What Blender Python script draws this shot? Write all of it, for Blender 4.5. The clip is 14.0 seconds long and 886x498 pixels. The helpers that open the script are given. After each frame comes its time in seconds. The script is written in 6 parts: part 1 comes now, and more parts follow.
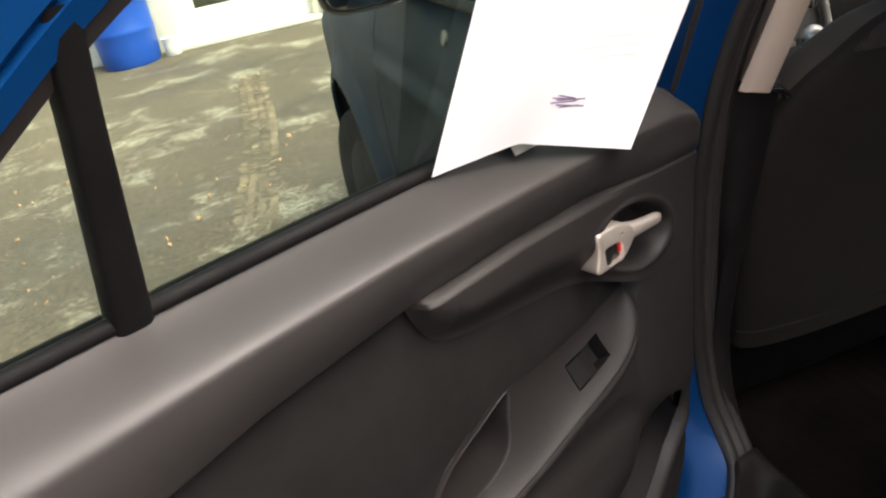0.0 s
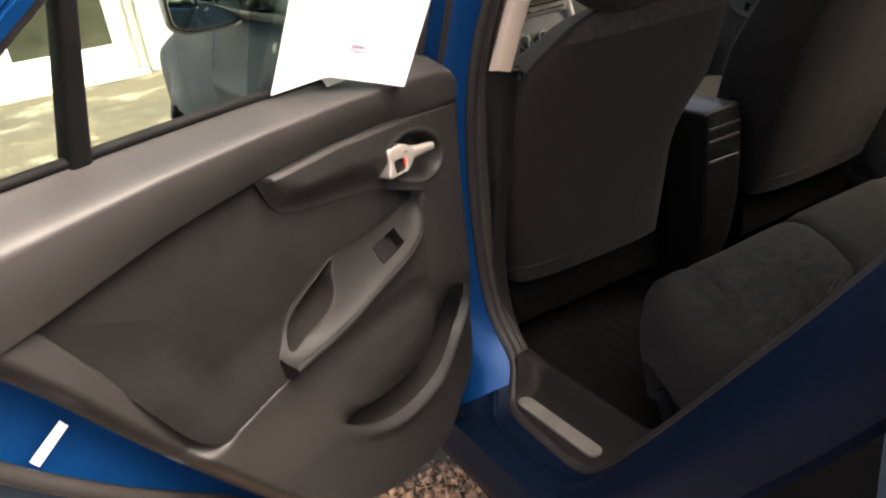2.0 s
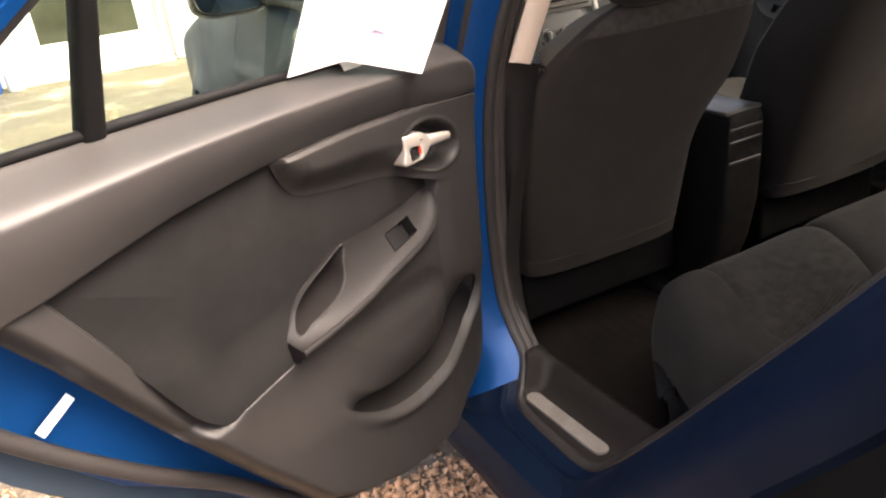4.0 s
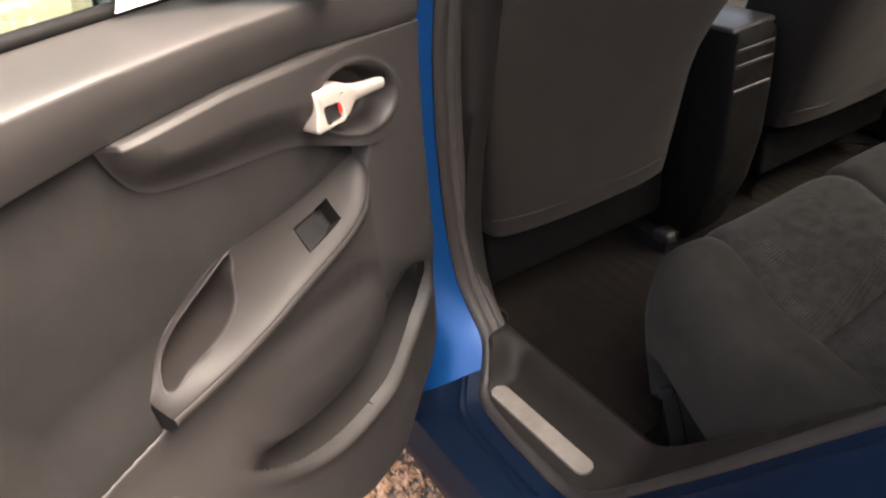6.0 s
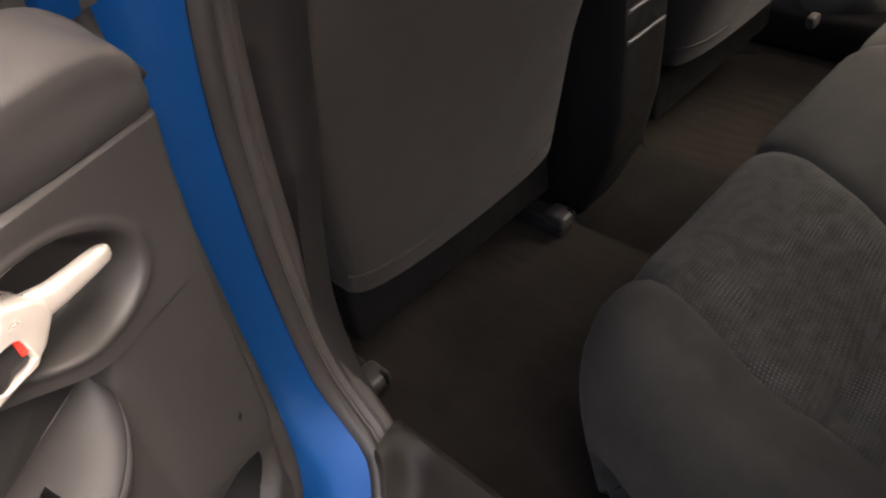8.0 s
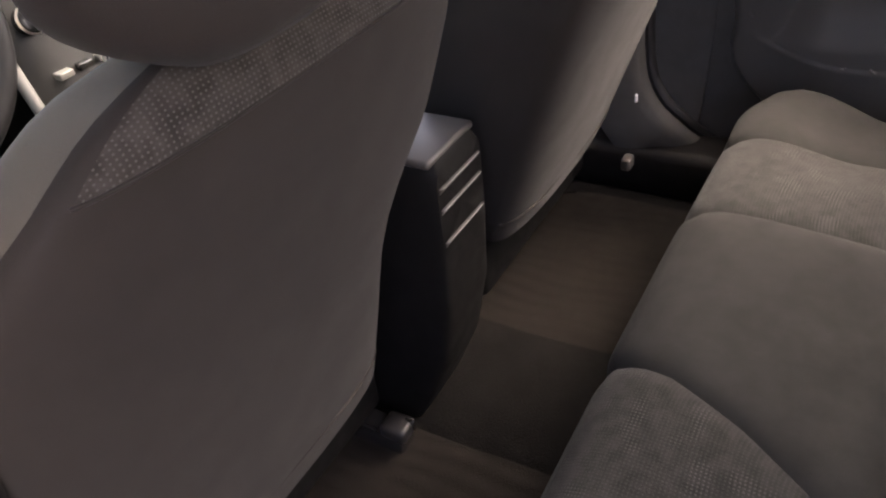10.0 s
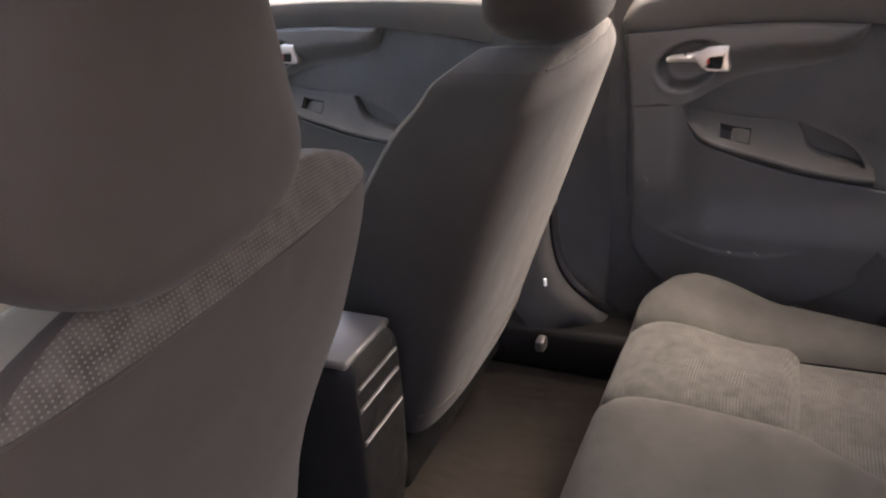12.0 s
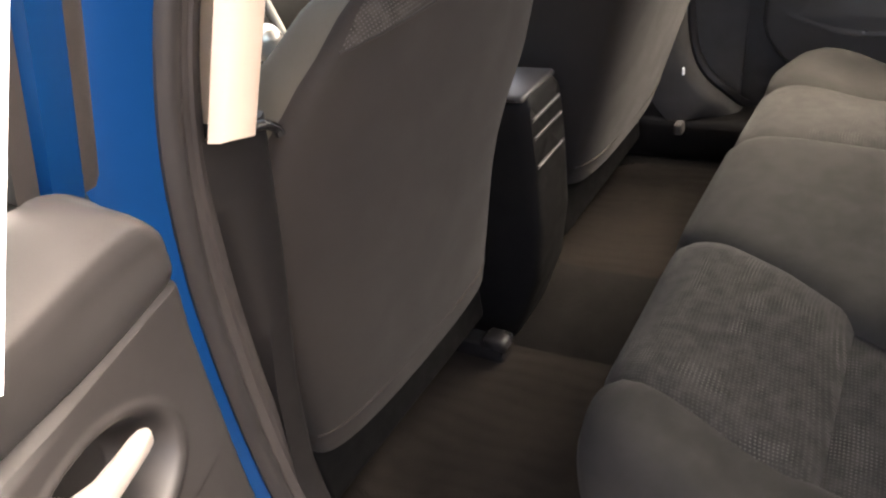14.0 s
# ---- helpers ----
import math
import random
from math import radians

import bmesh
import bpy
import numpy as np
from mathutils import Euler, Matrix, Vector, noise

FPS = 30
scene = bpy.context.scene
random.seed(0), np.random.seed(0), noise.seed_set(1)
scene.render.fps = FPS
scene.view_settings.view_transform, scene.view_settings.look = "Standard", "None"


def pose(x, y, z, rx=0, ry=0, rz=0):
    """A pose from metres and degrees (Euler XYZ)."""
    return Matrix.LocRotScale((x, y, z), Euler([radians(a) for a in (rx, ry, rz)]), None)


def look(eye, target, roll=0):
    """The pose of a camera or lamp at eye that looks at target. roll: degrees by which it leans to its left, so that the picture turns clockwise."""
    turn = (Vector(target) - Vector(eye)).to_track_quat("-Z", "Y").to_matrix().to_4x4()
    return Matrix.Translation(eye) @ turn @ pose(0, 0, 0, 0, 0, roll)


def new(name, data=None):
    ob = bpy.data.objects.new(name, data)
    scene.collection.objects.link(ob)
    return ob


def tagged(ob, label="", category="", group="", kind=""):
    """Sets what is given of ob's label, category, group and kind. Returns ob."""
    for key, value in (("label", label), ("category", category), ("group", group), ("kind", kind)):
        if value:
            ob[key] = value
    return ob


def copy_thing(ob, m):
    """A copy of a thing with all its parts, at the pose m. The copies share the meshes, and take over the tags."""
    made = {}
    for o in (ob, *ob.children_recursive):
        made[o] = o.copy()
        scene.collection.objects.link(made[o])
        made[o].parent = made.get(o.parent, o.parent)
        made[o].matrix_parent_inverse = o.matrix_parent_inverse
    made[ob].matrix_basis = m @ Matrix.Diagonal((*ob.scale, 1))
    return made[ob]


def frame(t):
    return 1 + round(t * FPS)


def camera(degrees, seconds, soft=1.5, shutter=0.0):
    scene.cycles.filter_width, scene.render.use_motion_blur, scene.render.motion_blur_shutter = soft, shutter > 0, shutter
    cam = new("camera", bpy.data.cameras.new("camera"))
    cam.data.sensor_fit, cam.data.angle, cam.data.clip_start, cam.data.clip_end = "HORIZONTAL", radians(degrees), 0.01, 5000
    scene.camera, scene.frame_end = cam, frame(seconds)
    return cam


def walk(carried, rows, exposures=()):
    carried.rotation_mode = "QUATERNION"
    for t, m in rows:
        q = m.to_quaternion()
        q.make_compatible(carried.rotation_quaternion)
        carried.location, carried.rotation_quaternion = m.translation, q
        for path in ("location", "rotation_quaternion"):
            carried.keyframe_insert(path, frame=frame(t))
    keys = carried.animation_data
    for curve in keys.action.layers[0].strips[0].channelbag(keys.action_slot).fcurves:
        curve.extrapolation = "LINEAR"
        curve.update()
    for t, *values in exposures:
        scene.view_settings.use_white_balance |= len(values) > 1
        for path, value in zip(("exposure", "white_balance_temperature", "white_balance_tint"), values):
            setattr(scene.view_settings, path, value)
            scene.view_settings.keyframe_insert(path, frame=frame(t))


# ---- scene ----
cam = camera(59.8, 14.0, soft=2.2)
PATH = [
    (0, (-1.232, -0.718, 1.217), (-0.803, 1.016, 0.322), -11.1),
    (0.5, (-1.282, -0.709, 1.225), (-0.763, 1.001, 0.327), -7.5),
    (0.7, (-1.352, -0.72, 1.224), (-0.566, 0.917, 0.383), -7.3),
    (1, (-1.375, -0.775, 1.234), (-0.413, 0.782, 0.427), -6.9),
    (1.2, (-1.367, -0.866, 1.246), (-0.402, 0.722, 0.504), -7.6),
    (1.5, (-1.351, -0.932, 1.228), (-0.343, 0.636, 0.504), -6.5),
    (2, (-1.359, -1.053, 1.18), (-0.513, 0.565, 0.365), -8.2),
    (4.5, (-1.349, -1.055, 1.162), (-0.547, 0.58, 0.335), -6.6),
    (5, (-1.31, -0.98, 1.152), (-0.542, 0.636, 0.258), -6.9),
    (5.5, (-1.238, -0.879, 1.147), (-0.462, 0.68, 0.165), -6.3),
    (6, (-1.183, -0.797, 1.135), (-0.378, 0.692, 0.07), -6.7),
    (6.5, (-1.128, -0.733, 1.121), (-0.296, 0.679, -0.024), -8.0),
    (7, (-1.024, -0.597, 1.097), (-0.154, 0.679, -0.175), -9.5),
    (7.5, (-0.975, -0.509, 1.104), (-0.07, 0.687, -0.219), -10.7),
    (8, (-0.933, -0.478, 1.117), (0.02, 0.675, -0.21), -10.0),
    (10.5, (-0.66, -0.329, 1.139), (0.804, 0.49, 0.051), -5.6),
    (11, (-0.634, -0.328, 1.159), (0.97, 0.456, 0.256), -4.5),
    (11.5, (-0.647, -0.33, 1.16), (1.003, 0.422, 0.316), -4.1),
    (12, (-0.702, -0.346, 1.167), (0.932, 0.434, 0.318), -4.9),
    (12.5, (-0.794, -0.382, 1.16), (0.75, 0.487, 0.233), -6.6),
    (13, (-0.877, -0.434, 1.142), (0.545, 0.556, 0.143), -8.7),
    (13.5, (-0.939, -0.449, 1.135), (0.366, 0.644, 0.086), -11.4),
    (14, (-0.992, -0.419, 1.124), (0.346, 0.606, 0.047), -11.9),
]
walk(cam, [(t, look(eye, target, roll)) for t, eye, target, roll in PATH],
     [(t, stops, warmth, tint) for t, stops, warmth, tint in ((0, 1.7, 6350, 9), (0.25, 1.45, 6250, 8), (0.5, 1.18, 6100, 7), (0.7, 1.33, 6200, 8), (1, 1.7, 6500, 9), (1.2, 1.87, 6700, 10), (2, 2.4, 6800, 10), (4.5, 2.9, 6900, 14), (5, 2.88, 6900, 14), (5.5, 3.12, 6900, 13), (6, 3.35, 6900, 11), (7, 3.36, 6900, 11), (8, 3.31, 6800, 12), (10.5, 4.3, 6700, 20), (11, 4.68, 6700, 19), (11.5, 4.1, 6700, 19), (12, 4.33, 6700, 19), (12.5, 4.32, 6800, 19), (13, 4.2, 6900, 16), (13.5, 4.25, 6900, 14), (14, 4.1, 6900, 12))])

# ---- world and light ----
world = bpy.data.worlds.new("overcast_sky")
scene.world = world
world.use_nodes = True
wn = world.node_tree.nodes
wn.clear()
w_out = wn.new("ShaderNodeOutputWorld")
w_bg = wn.new("ShaderNodeBackground")
w_sky = wn.new("ShaderNodeTexSky")
w_sky.sky_type = "NISHITA"
w_sky.sun_disc = False
w_sky.sun_elevation = radians(55)
w_sky.sun_rotation = radians(136)
w_sky.air_density = 0.5
w_sky.dust_density = 8.0
w_sky.ozone_density = 0.0
w_bg.inputs["Strength"].default_value = 0.15
world.node_tree.links.new(w_sky.outputs[0], w_bg.inputs[0])
world.node_tree.links.new(w_bg.outputs[0], w_out.inputs[0])
sun_data = bpy.data.lights.new("sun", "SUN")
sun_data.energy = 1.3
sun_data.angle = radians(70)
sun_data.color = (1.0, 0.95, 0.88)
sun = new("sun", sun_data)
# the brightest part of the overcast, on the far side of the boot
sun.matrix_world = look((3.1, -3.2, 6.4), (0, 0, 0))

XC = -0.04            # the car's centre line


# ---- materials ----
def ramp(nt, a, b, fac, c0, c1):
    n = nt.nodes.new("ShaderNodeValToRGB")
    n.color_ramp.elements[0].position, n.color_ramp.elements[1].position = a, b
    n.color_ramp.elements[0].color, n.color_ramp.elements[1].color = (*c0, 1), (*c1, 1)
    nt.links.new(fac, n.inputs[0])
    return n.outputs[0]


def coords(nt):
    return nt.nodes.new("ShaderNodeTexCoord").outputs["Object"]


def noise_tex(nt, scale, detail=4.0, rough=0.6, vec=None):
    n = nt.nodes.new("ShaderNodeTexNoise")
    n.inputs["Scale"].default_value, n.inputs["Detail"].default_value, n.inputs["Roughness"].default_value = scale, detail, rough
    nt.links.new(vec or coords(nt), n.inputs["Vector"])
    return n.outputs["Fac"]


def mixc(nt, fac, a, b):
    n = nt.nodes.new("ShaderNodeMix")
    n.data_type = "RGBA"
    for sock, val in ((0, fac), (6, a), (7, b)):
        if isinstance(val, (int, float)):
            n.inputs[sock].default_value = val
        elif isinstance(val, tuple):
            n.inputs[sock].default_value = (*val, 1)
        else:
            nt.links.new(val, n.inputs[sock])
    return n.outputs[2]


def math_node(nt, op, a, b=None):
    n = nt.nodes.new("ShaderNodeMath")
    n.operation = op
    for k, val in enumerate((a, b)):
        if val is None:
            continue
        if isinstance(val, (int, float)):
            n.inputs[k].default_value = val
        else:
            nt.links.new(val, n.inputs[k])
    return n.outputs[0]


def bumped(nt, bsdf, height, strength, distance=0.001):
    b = nt.nodes.new("ShaderNodeBump")
    b.inputs["Strength"].default_value, b.inputs["Distance"].default_value = strength, distance
    nt.links.new(height, b.inputs["Height"])
    nt.links.new(b.outputs[0], bsdf.inputs["Normal"])


def surface(name, base, rough, metal=0.0, vary=0.25, blotch=6.0, grain=600.0, grain_depth=0.15, coat=0.0, spec=0.5, dirt=None, sheen=0.0):
    """A surface with large blotches and fine grain."""
    m = bpy.data.materials.new(name)
    m.use_nodes = True
    nt = m.node_tree
    bsdf = nt.nodes["Principled BSDF"]
    big = noise_tex(nt, blotch)
    dark, light = tuple(c * (1 - vary) for c in base), tuple(min(1, c * (1 + vary)) for c in base)
    col = ramp(nt, 0.3, 0.7, big, dark, light)
    if dirt:
        tint, lo, hi, scale = dirt
        mask = ramp(nt, lo, hi, noise_tex(nt, scale, 8.0, 0.65), (0, 0, 0), (1, 1, 1))
        col = mixc(nt, mask, col, tint)
    nt.links.new(col, bsdf.inputs["Base Color"])
    r = ramp(nt, 0.3, 0.7, noise_tex(nt, blotch * 3), (rough * 0.88,) * 3, (min(1, rough * 1.12),) * 3)
    nt.links.new(r, bsdf.inputs["Roughness"])
    bsdf.inputs["Metallic"].default_value = metal
    bsdf.inputs["Coat Weight"].default_value = coat
    bsdf.inputs["Coat Roughness"].default_value = 0.06
    bsdf.inputs["Specular IOR Level"].default_value = spec
    bsdf.inputs["Sheen Weight"].default_value = sheen
    if grain_depth:
        bumped(nt, bsdf, noise_tex(nt, grain, 2.0), grain_depth)
    return m


def dotted(name, base, dot, pitch, size=0.32, rough=0.95, fall=-0.55, patchy=True):
    """Woven cloth with rows of small light knots on the plan of the seat."""
    m = bpy.data.materials.new(name)
    m.use_nodes = True
    nt = m.node_tree
    bsdf = nt.nodes["Principled BSDF"]
    sep = nt.nodes.new("ShaderNodeSeparateXYZ")
    nt.links.new(coords(nt), sep.inputs[0])
    along = math_node(nt, "ADD", sep.outputs[1], math_node(nt, "MULTIPLY", sep.outputs[2], fall))
    sx = math_node(nt, "SINE", math_node(nt, "MULTIPLY", math_node(nt, "ADD", sep.outputs[0], along), 2 * math.pi / pitch))
    sy = math_node(nt, "SINE", math_node(nt, "MULTIPLY", math_node(nt, "SUBTRACT", sep.outputs[0], along), 2 * math.pi / pitch))
    knots = math_node(nt, "MULTIPLY", sx, sy)
    rows = ramp(nt, 0.54, 0.62, noise_tex(nt, 20.0, 1.0), (0.34, 0.34, 0.34), (1, 1, 1)) if patchy else ramp(nt, 0.0, 0.1, noise_tex(nt, 14.0, 1.0), (1, 1, 1), (1, 1, 1))
    mask = math_node(nt, "MULTIPLY", ramp(nt, size, size + 0.25, knots, (0, 0, 0), (1, 1, 1)), rows)
    cloth = ramp(nt, 0.35, 0.65, noise_tex(nt, 55.0, 3.0), tuple(c * 0.75 for c in base), tuple(c * 1.35 for c in base))
    nt.links.new(mixc(nt, mask, cloth, dot), bsdf.inputs["Base Color"])
    bsdf.inputs["Roughness"].default_value = rough
    bsdf.inputs["Sheen Weight"].default_value = 0.05
    bsdf.inputs["Specular IOR Level"].default_value = 0.12
    bumped(nt, bsdf, math_node(nt, "ADD", noise_tex(nt, 900.0, 2.0), math_node(nt, "MULTIPLY", mask, 0.6)), 0.35)
    return m


def pane(name, tint, gloss=0.02):
    """A clear pane: what lies behind it, tinted, and a mirror image that grows to the edge."""
    m = bpy.data.materials.new(name)
    m.use_nodes = True
    nt = m.node_tree
    nt.nodes.remove(nt.nodes["Principled BSDF"])
    clear, shine, mix, fr = (nt.nodes.new("ShaderNode" + k) for k in ("BsdfTransparent", "BsdfGlossy", "MixShader", "LayerWeight"))
    clear.inputs[0].default_value = (*tint, 1)
    shine.inputs["Roughness"].default_value = gloss
    edge = math_node(nt, "POWER", fr.outputs["Facing"], 5.0)
    fac = math_node(nt, "ADD", math_node(nt, "MULTIPLY", edge, 0.55), 0.02)
    nt.links.new(fac, mix.inputs[0])
    nt.links.new(clear.outputs[0], mix.inputs[1])
    nt.links.new(shine.outputs[0], mix.inputs[2])
    nt.links.new(mix.outputs[0], nt.nodes["Material Output"].inputs[0])
    return m


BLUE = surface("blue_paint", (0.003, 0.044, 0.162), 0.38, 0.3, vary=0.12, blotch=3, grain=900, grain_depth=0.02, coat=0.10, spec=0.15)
# the blue paint again, darkened where sill, rear jamb and rocker lie in shade
BLUE_SHADED = surface("shaded_blue_paint", (0.0016, 0.0065, 0.0190), 0.55, 0.1, vary=0.2, blotch=4, grain=600, grain_depth=0.03, coat=0.0, spec=0.12)
BLUE_GRIMY = surface("salted_blue_paint", (0.0300, 0.0440, 0.0610), 0.42, 0.0, vary=0.3, blotch=3, grain=300, grain_depth=0.04, coat=0.0, spec=0.03, dirt=((0.0470, 0.0590, 0.0710), 0.42, 0.75, 5.0))
PLASTIC = surface("dark_grained_plastic", (0.0105, 0.0092, 0.0088), 0.54, spec=0.28, vary=0.12, blotch=7, grain=1400, grain_depth=0.10, dirt=((0.021, 0.0185, 0.0172), 0.60, 0.95, 9.0))
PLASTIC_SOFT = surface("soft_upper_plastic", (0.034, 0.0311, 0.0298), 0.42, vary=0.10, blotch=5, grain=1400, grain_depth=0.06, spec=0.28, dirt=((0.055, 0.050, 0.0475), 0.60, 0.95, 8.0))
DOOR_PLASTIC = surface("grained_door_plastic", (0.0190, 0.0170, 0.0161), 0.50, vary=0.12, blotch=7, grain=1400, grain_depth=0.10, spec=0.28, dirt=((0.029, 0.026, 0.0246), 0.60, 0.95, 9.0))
SILL_PLASTIC = surface("worn_brown_sill_plastic", (0.0145, 0.0121, 0.0106), 0.58, vary=0.18, blotch=9, grain=1200, grain_depth=0.12, spec=0.2, dirt=((0.026, 0.022, 0.019), 0.58, 0.9, 14.0))
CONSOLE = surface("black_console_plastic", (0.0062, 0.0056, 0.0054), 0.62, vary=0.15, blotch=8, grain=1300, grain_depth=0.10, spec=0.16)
ARMREST = surface("brown_grey_plastic", (0.0108, 0.0093, 0.0088), 0.52, vary=0.10, blotch=7, grain=1400, grain_depth=0.08, spec=0.22)
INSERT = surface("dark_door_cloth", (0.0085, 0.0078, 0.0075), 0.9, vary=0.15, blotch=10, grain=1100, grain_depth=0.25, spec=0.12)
CLOTH = surface("dark_grey_seat_cloth", (0.0232, 0.0216, 0.0196), 0.92, vary=0.22, blotch=14, grain=1000, grain_depth=0.35, sheen=0.03, spec=0.12)
SEATBACK = surface("brown_black_seat_vinyl", (0.0240, 0.0197, 0.0169), 0.78, spec=0.16, vary=0.12, blotch=4, grain=1100, grain_depth=0.2, sheen=0.05)
KNOTS = dotted("knotted_seat_cloth", (0.0228, 0.0212, 0.0194), (0.060, 0.056, 0.051), 0.0078)
BAND = dotted("knotted_band_cloth", (0.036, 0.031, 0.027), (0.074, 0.068, 0.060), 0.0080, size=0.50, fall=1.0, patchy=False)
RUBBER = surface("black_rubber", (0.022, 0.019, 0.018), 0.55, vary=0.2, blotch=12, grain=500, grain_depth=0.1)
RUBBER_WORN = surface("worn_brown_rubber", (0.036, 0.030, 0.027), 0.6, vary=0.25, blotch=10, grain=500, grain_depth=0.1)
CARPET = surface("dark_carpet", (0.0062, 0.0055, 0.0051), 1.0, spec=0.08, vary=0.35, blotch=20, grain=420, grain_depth=1.0)
MATTING = surface("brown_ribbed_carpet_mat", (0.0135, 0.0111, 0.0095), 1.0, spec=0.08, vary=0.22, blotch=12, grain=380, grain_depth=1.0, dirt=((0.0092, 0.0079, 0.0070), 0.5, 0.8, 9.0))
BEIGE = surface("beige_pillar_plastic", (0.62, 0.49, 0.38), 0.55, vary=0.04, blotch=4, grain=1200, grain_depth=0.05)
HEADLINER = surface("grey_headliner_cloth", (0.42, 0.38, 0.33), 1.0, vary=0.05, blotch=5, grain=900, grain_depth=0.3)
SATIN = surface("satin_silver", (0.78, 0.70, 0.62), 0.30, 0.75, vary=0.05, blotch=20, grain=900, grain_depth=0.02)
SCUFF = surface("scratched_steel", (0.30, 0.27, 0.235), 0.45, 0.4, vary=0.2, blotch=25, grain=300, grain_depth=0.15)
SILVER = surface("silver_dash_plastic", (0.34, 0.315, 0.285), 0.35, 0.3, vary=0.08, blotch=8, grain=900, grain_depth=0.03)
FASCIA = surface("grey_fascia_plastic", (0.026, 0.0235, 0.021), 0.42, 0.1, vary=0.1, blotch=9, grain=900, grain_depth=0.04)
BLACK = surface("gloss_black_plastic", (0.016, 0.015, 0.015), 0.22, vary=0.15, blotch=12, grain=900, grain_depth=0.02)
RED = surface("red_lock_mark", (0.65, 0.03, 0.02), 0.4, vary=0.05, grain_depth=0)
PAPER = surface("white_paper", (0.86, 0.84, 0.84), 0.85, vary=0.02, blotch=5, grain=500, grain_depth=0.04)
INK = surface("dark_ink", (0.22, 0.15, 0.27), 0.7, vary=0.2, blotch=60, grain_depth=0)
PRINT = surface("faint_print", (0.85, 0.83, 0.83), 0.8, vary=0.05, grain_depth=0)
LABEL = surface("white_label", (0.85, 0.85, 0.84), 0.5, vary=0.02, grain_depth=0)
TYRE = surface("dirty_tyre_rubber", (0.014, 0.0135, 0.013), 0.85, vary=0.3, blotch=9, grain=200, grain_depth=0.4, dirt=((0.035, 0.032, 0.029), 0.55, 0.85, 12.0))
WHITE_WALL = surface("white_painted_metal", (0.80, 0.79, 0.76), 0.45, vary=0.04, blotch=1.5, grain=200, grain_depth=0.05, dirt=((0.55, 0.52, 0.45), 0.62, 0.9, 2.0))
POST = surface("cream_door_frame", (0.66, 0.63, 0.55), 0.5, vary=0.06, blotch=3, grain_depth=0.05)
BIN_BLUE = surface("blue_plastic", (0.012, 0.075, 0.42), 0.4, vary=0.1, blotch=4, grain_depth=0.05)
GLASS = pane("green_tinted_glass", (0.80, 0.87, 0.79))
GLASS_BRIGHT = pane("clear_glass", (0.90, 0.93, 0.90))
SLEEVE = pane("clear_plastic_sleeve", (0.80, 0.82, 0.80), 0.12)
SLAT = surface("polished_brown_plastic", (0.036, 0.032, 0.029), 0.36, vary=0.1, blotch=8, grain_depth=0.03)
# paler than the other trim: windscreen light on the lid is in the colour
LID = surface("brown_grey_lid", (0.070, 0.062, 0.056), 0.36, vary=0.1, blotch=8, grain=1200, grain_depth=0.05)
# seat cloth made pale: windscreen light on the rims is in its colour
SEAT_RIM_LIT = surface("rim_lit_seat_cloth", (0.088, 0.077, 0.059), 0.95, spec=0.15, vary=0.12, blotch=8, grain=1000, grain_depth=0.35, sheen=0.15)
# door linings made paler: haze over the far side is in their colour
DOOR_HAZED = surface("hazed_door_plastic", (0.100, 0.090, 0.080), 0.45, vary=0.1, blotch=6, grain=1300, grain_depth=0.08)
DOOR_HAZED_DARK = surface("hazed_door_cloth", (0.070, 0.063, 0.056), 0.8, vary=0.12, blotch=9, grain=1100, grain_depth=0.2)
MATT_BLACK = surface("matt_black_rubber", (0.0045, 0.0042, 0.0042), 0.7, vary=0.2, blotch=12, grain=500, grain_depth=0.08, spec=0.15)
SHOP_GLASS = surface("dim_shop_window", (0.05, 0.05, 0.035), 0.06, vary=0.5, blotch=1.5, grain_depth=0, spec=0.8)
GLASS_DIM = pane("dusty_tinted_glass", (0.82, 0.83, 0.81))
MIRROR = surface("mirror_glass", (0.75, 0.78, 0.78), 0.02, 1.0, vary=0.01, grain_depth=0)


def ground_material():
    m = bpy.data.materials.new("wet_muddy_asphalt")
    m.use_nodes = True
    nt = m.node_tree
    bsdf = nt.nodes["Principled BSDF"]
    big, mid, fine = noise_tex(nt, 0.55, 6.0, 0.65), noise_tex(nt, 1.5, 9.0, 0.72), noise_tex(nt, 38.0, 6.0, 0.75)
    wet = ramp(nt, 0.36, 0.62, big, (0.066, 0.054, 0.040), (0.148, 0.120, 0.086))
    grit = ramp(nt, 0.40, 0.68, fine, (0.62, 0.62, 0.62), (1.5, 1.45, 1.36))
    mul = nt.nodes.new("ShaderNodeMix")
    mul.data_type, mul.blend_type = "RGBA", "MULTIPLY"
    mul.inputs[0].default_value = 1.0
    nt.links.new(wet, mul.inputs[6]), nt.links.new(grit, mul.inputs[7])
    slush = math_node(nt, "MULTIPLY", ramp(nt, 0.52, 0.65, mid, (0, 0, 0), (1, 1, 1)), ramp(nt, 0.40, 0.60, fine, (0.25, 0.25, 0.25), (1, 1, 1)))
    col = mixc(nt, slush, mul.outputs[2], (0.50, 0.455, 0.36))
    nt.links.new(col, bsdf.inputs["Base Color"])
    nt.links.new(ramp(nt, 0.35, 0.6, big, (0.35, 0.35, 0.35), (0.9, 0.9, 0.9)), bsdf.inputs["Roughness"])
    bumped(nt, bsdf, math_node(nt, "ADD", fine, math_node(nt, "MULTIPLY", mid, 1.5)), 0.8, 0.02)
    return m


GROUND = ground_material()
TRACK = surface("brown_slush", (0.215, 0.172, 0.120), 0.8, vary=0.5, blotch=5, grain=160, grain_depth=0.8, dirt=((0.13, 0.105, 0.078), 0.45, 0.7, 3.0))
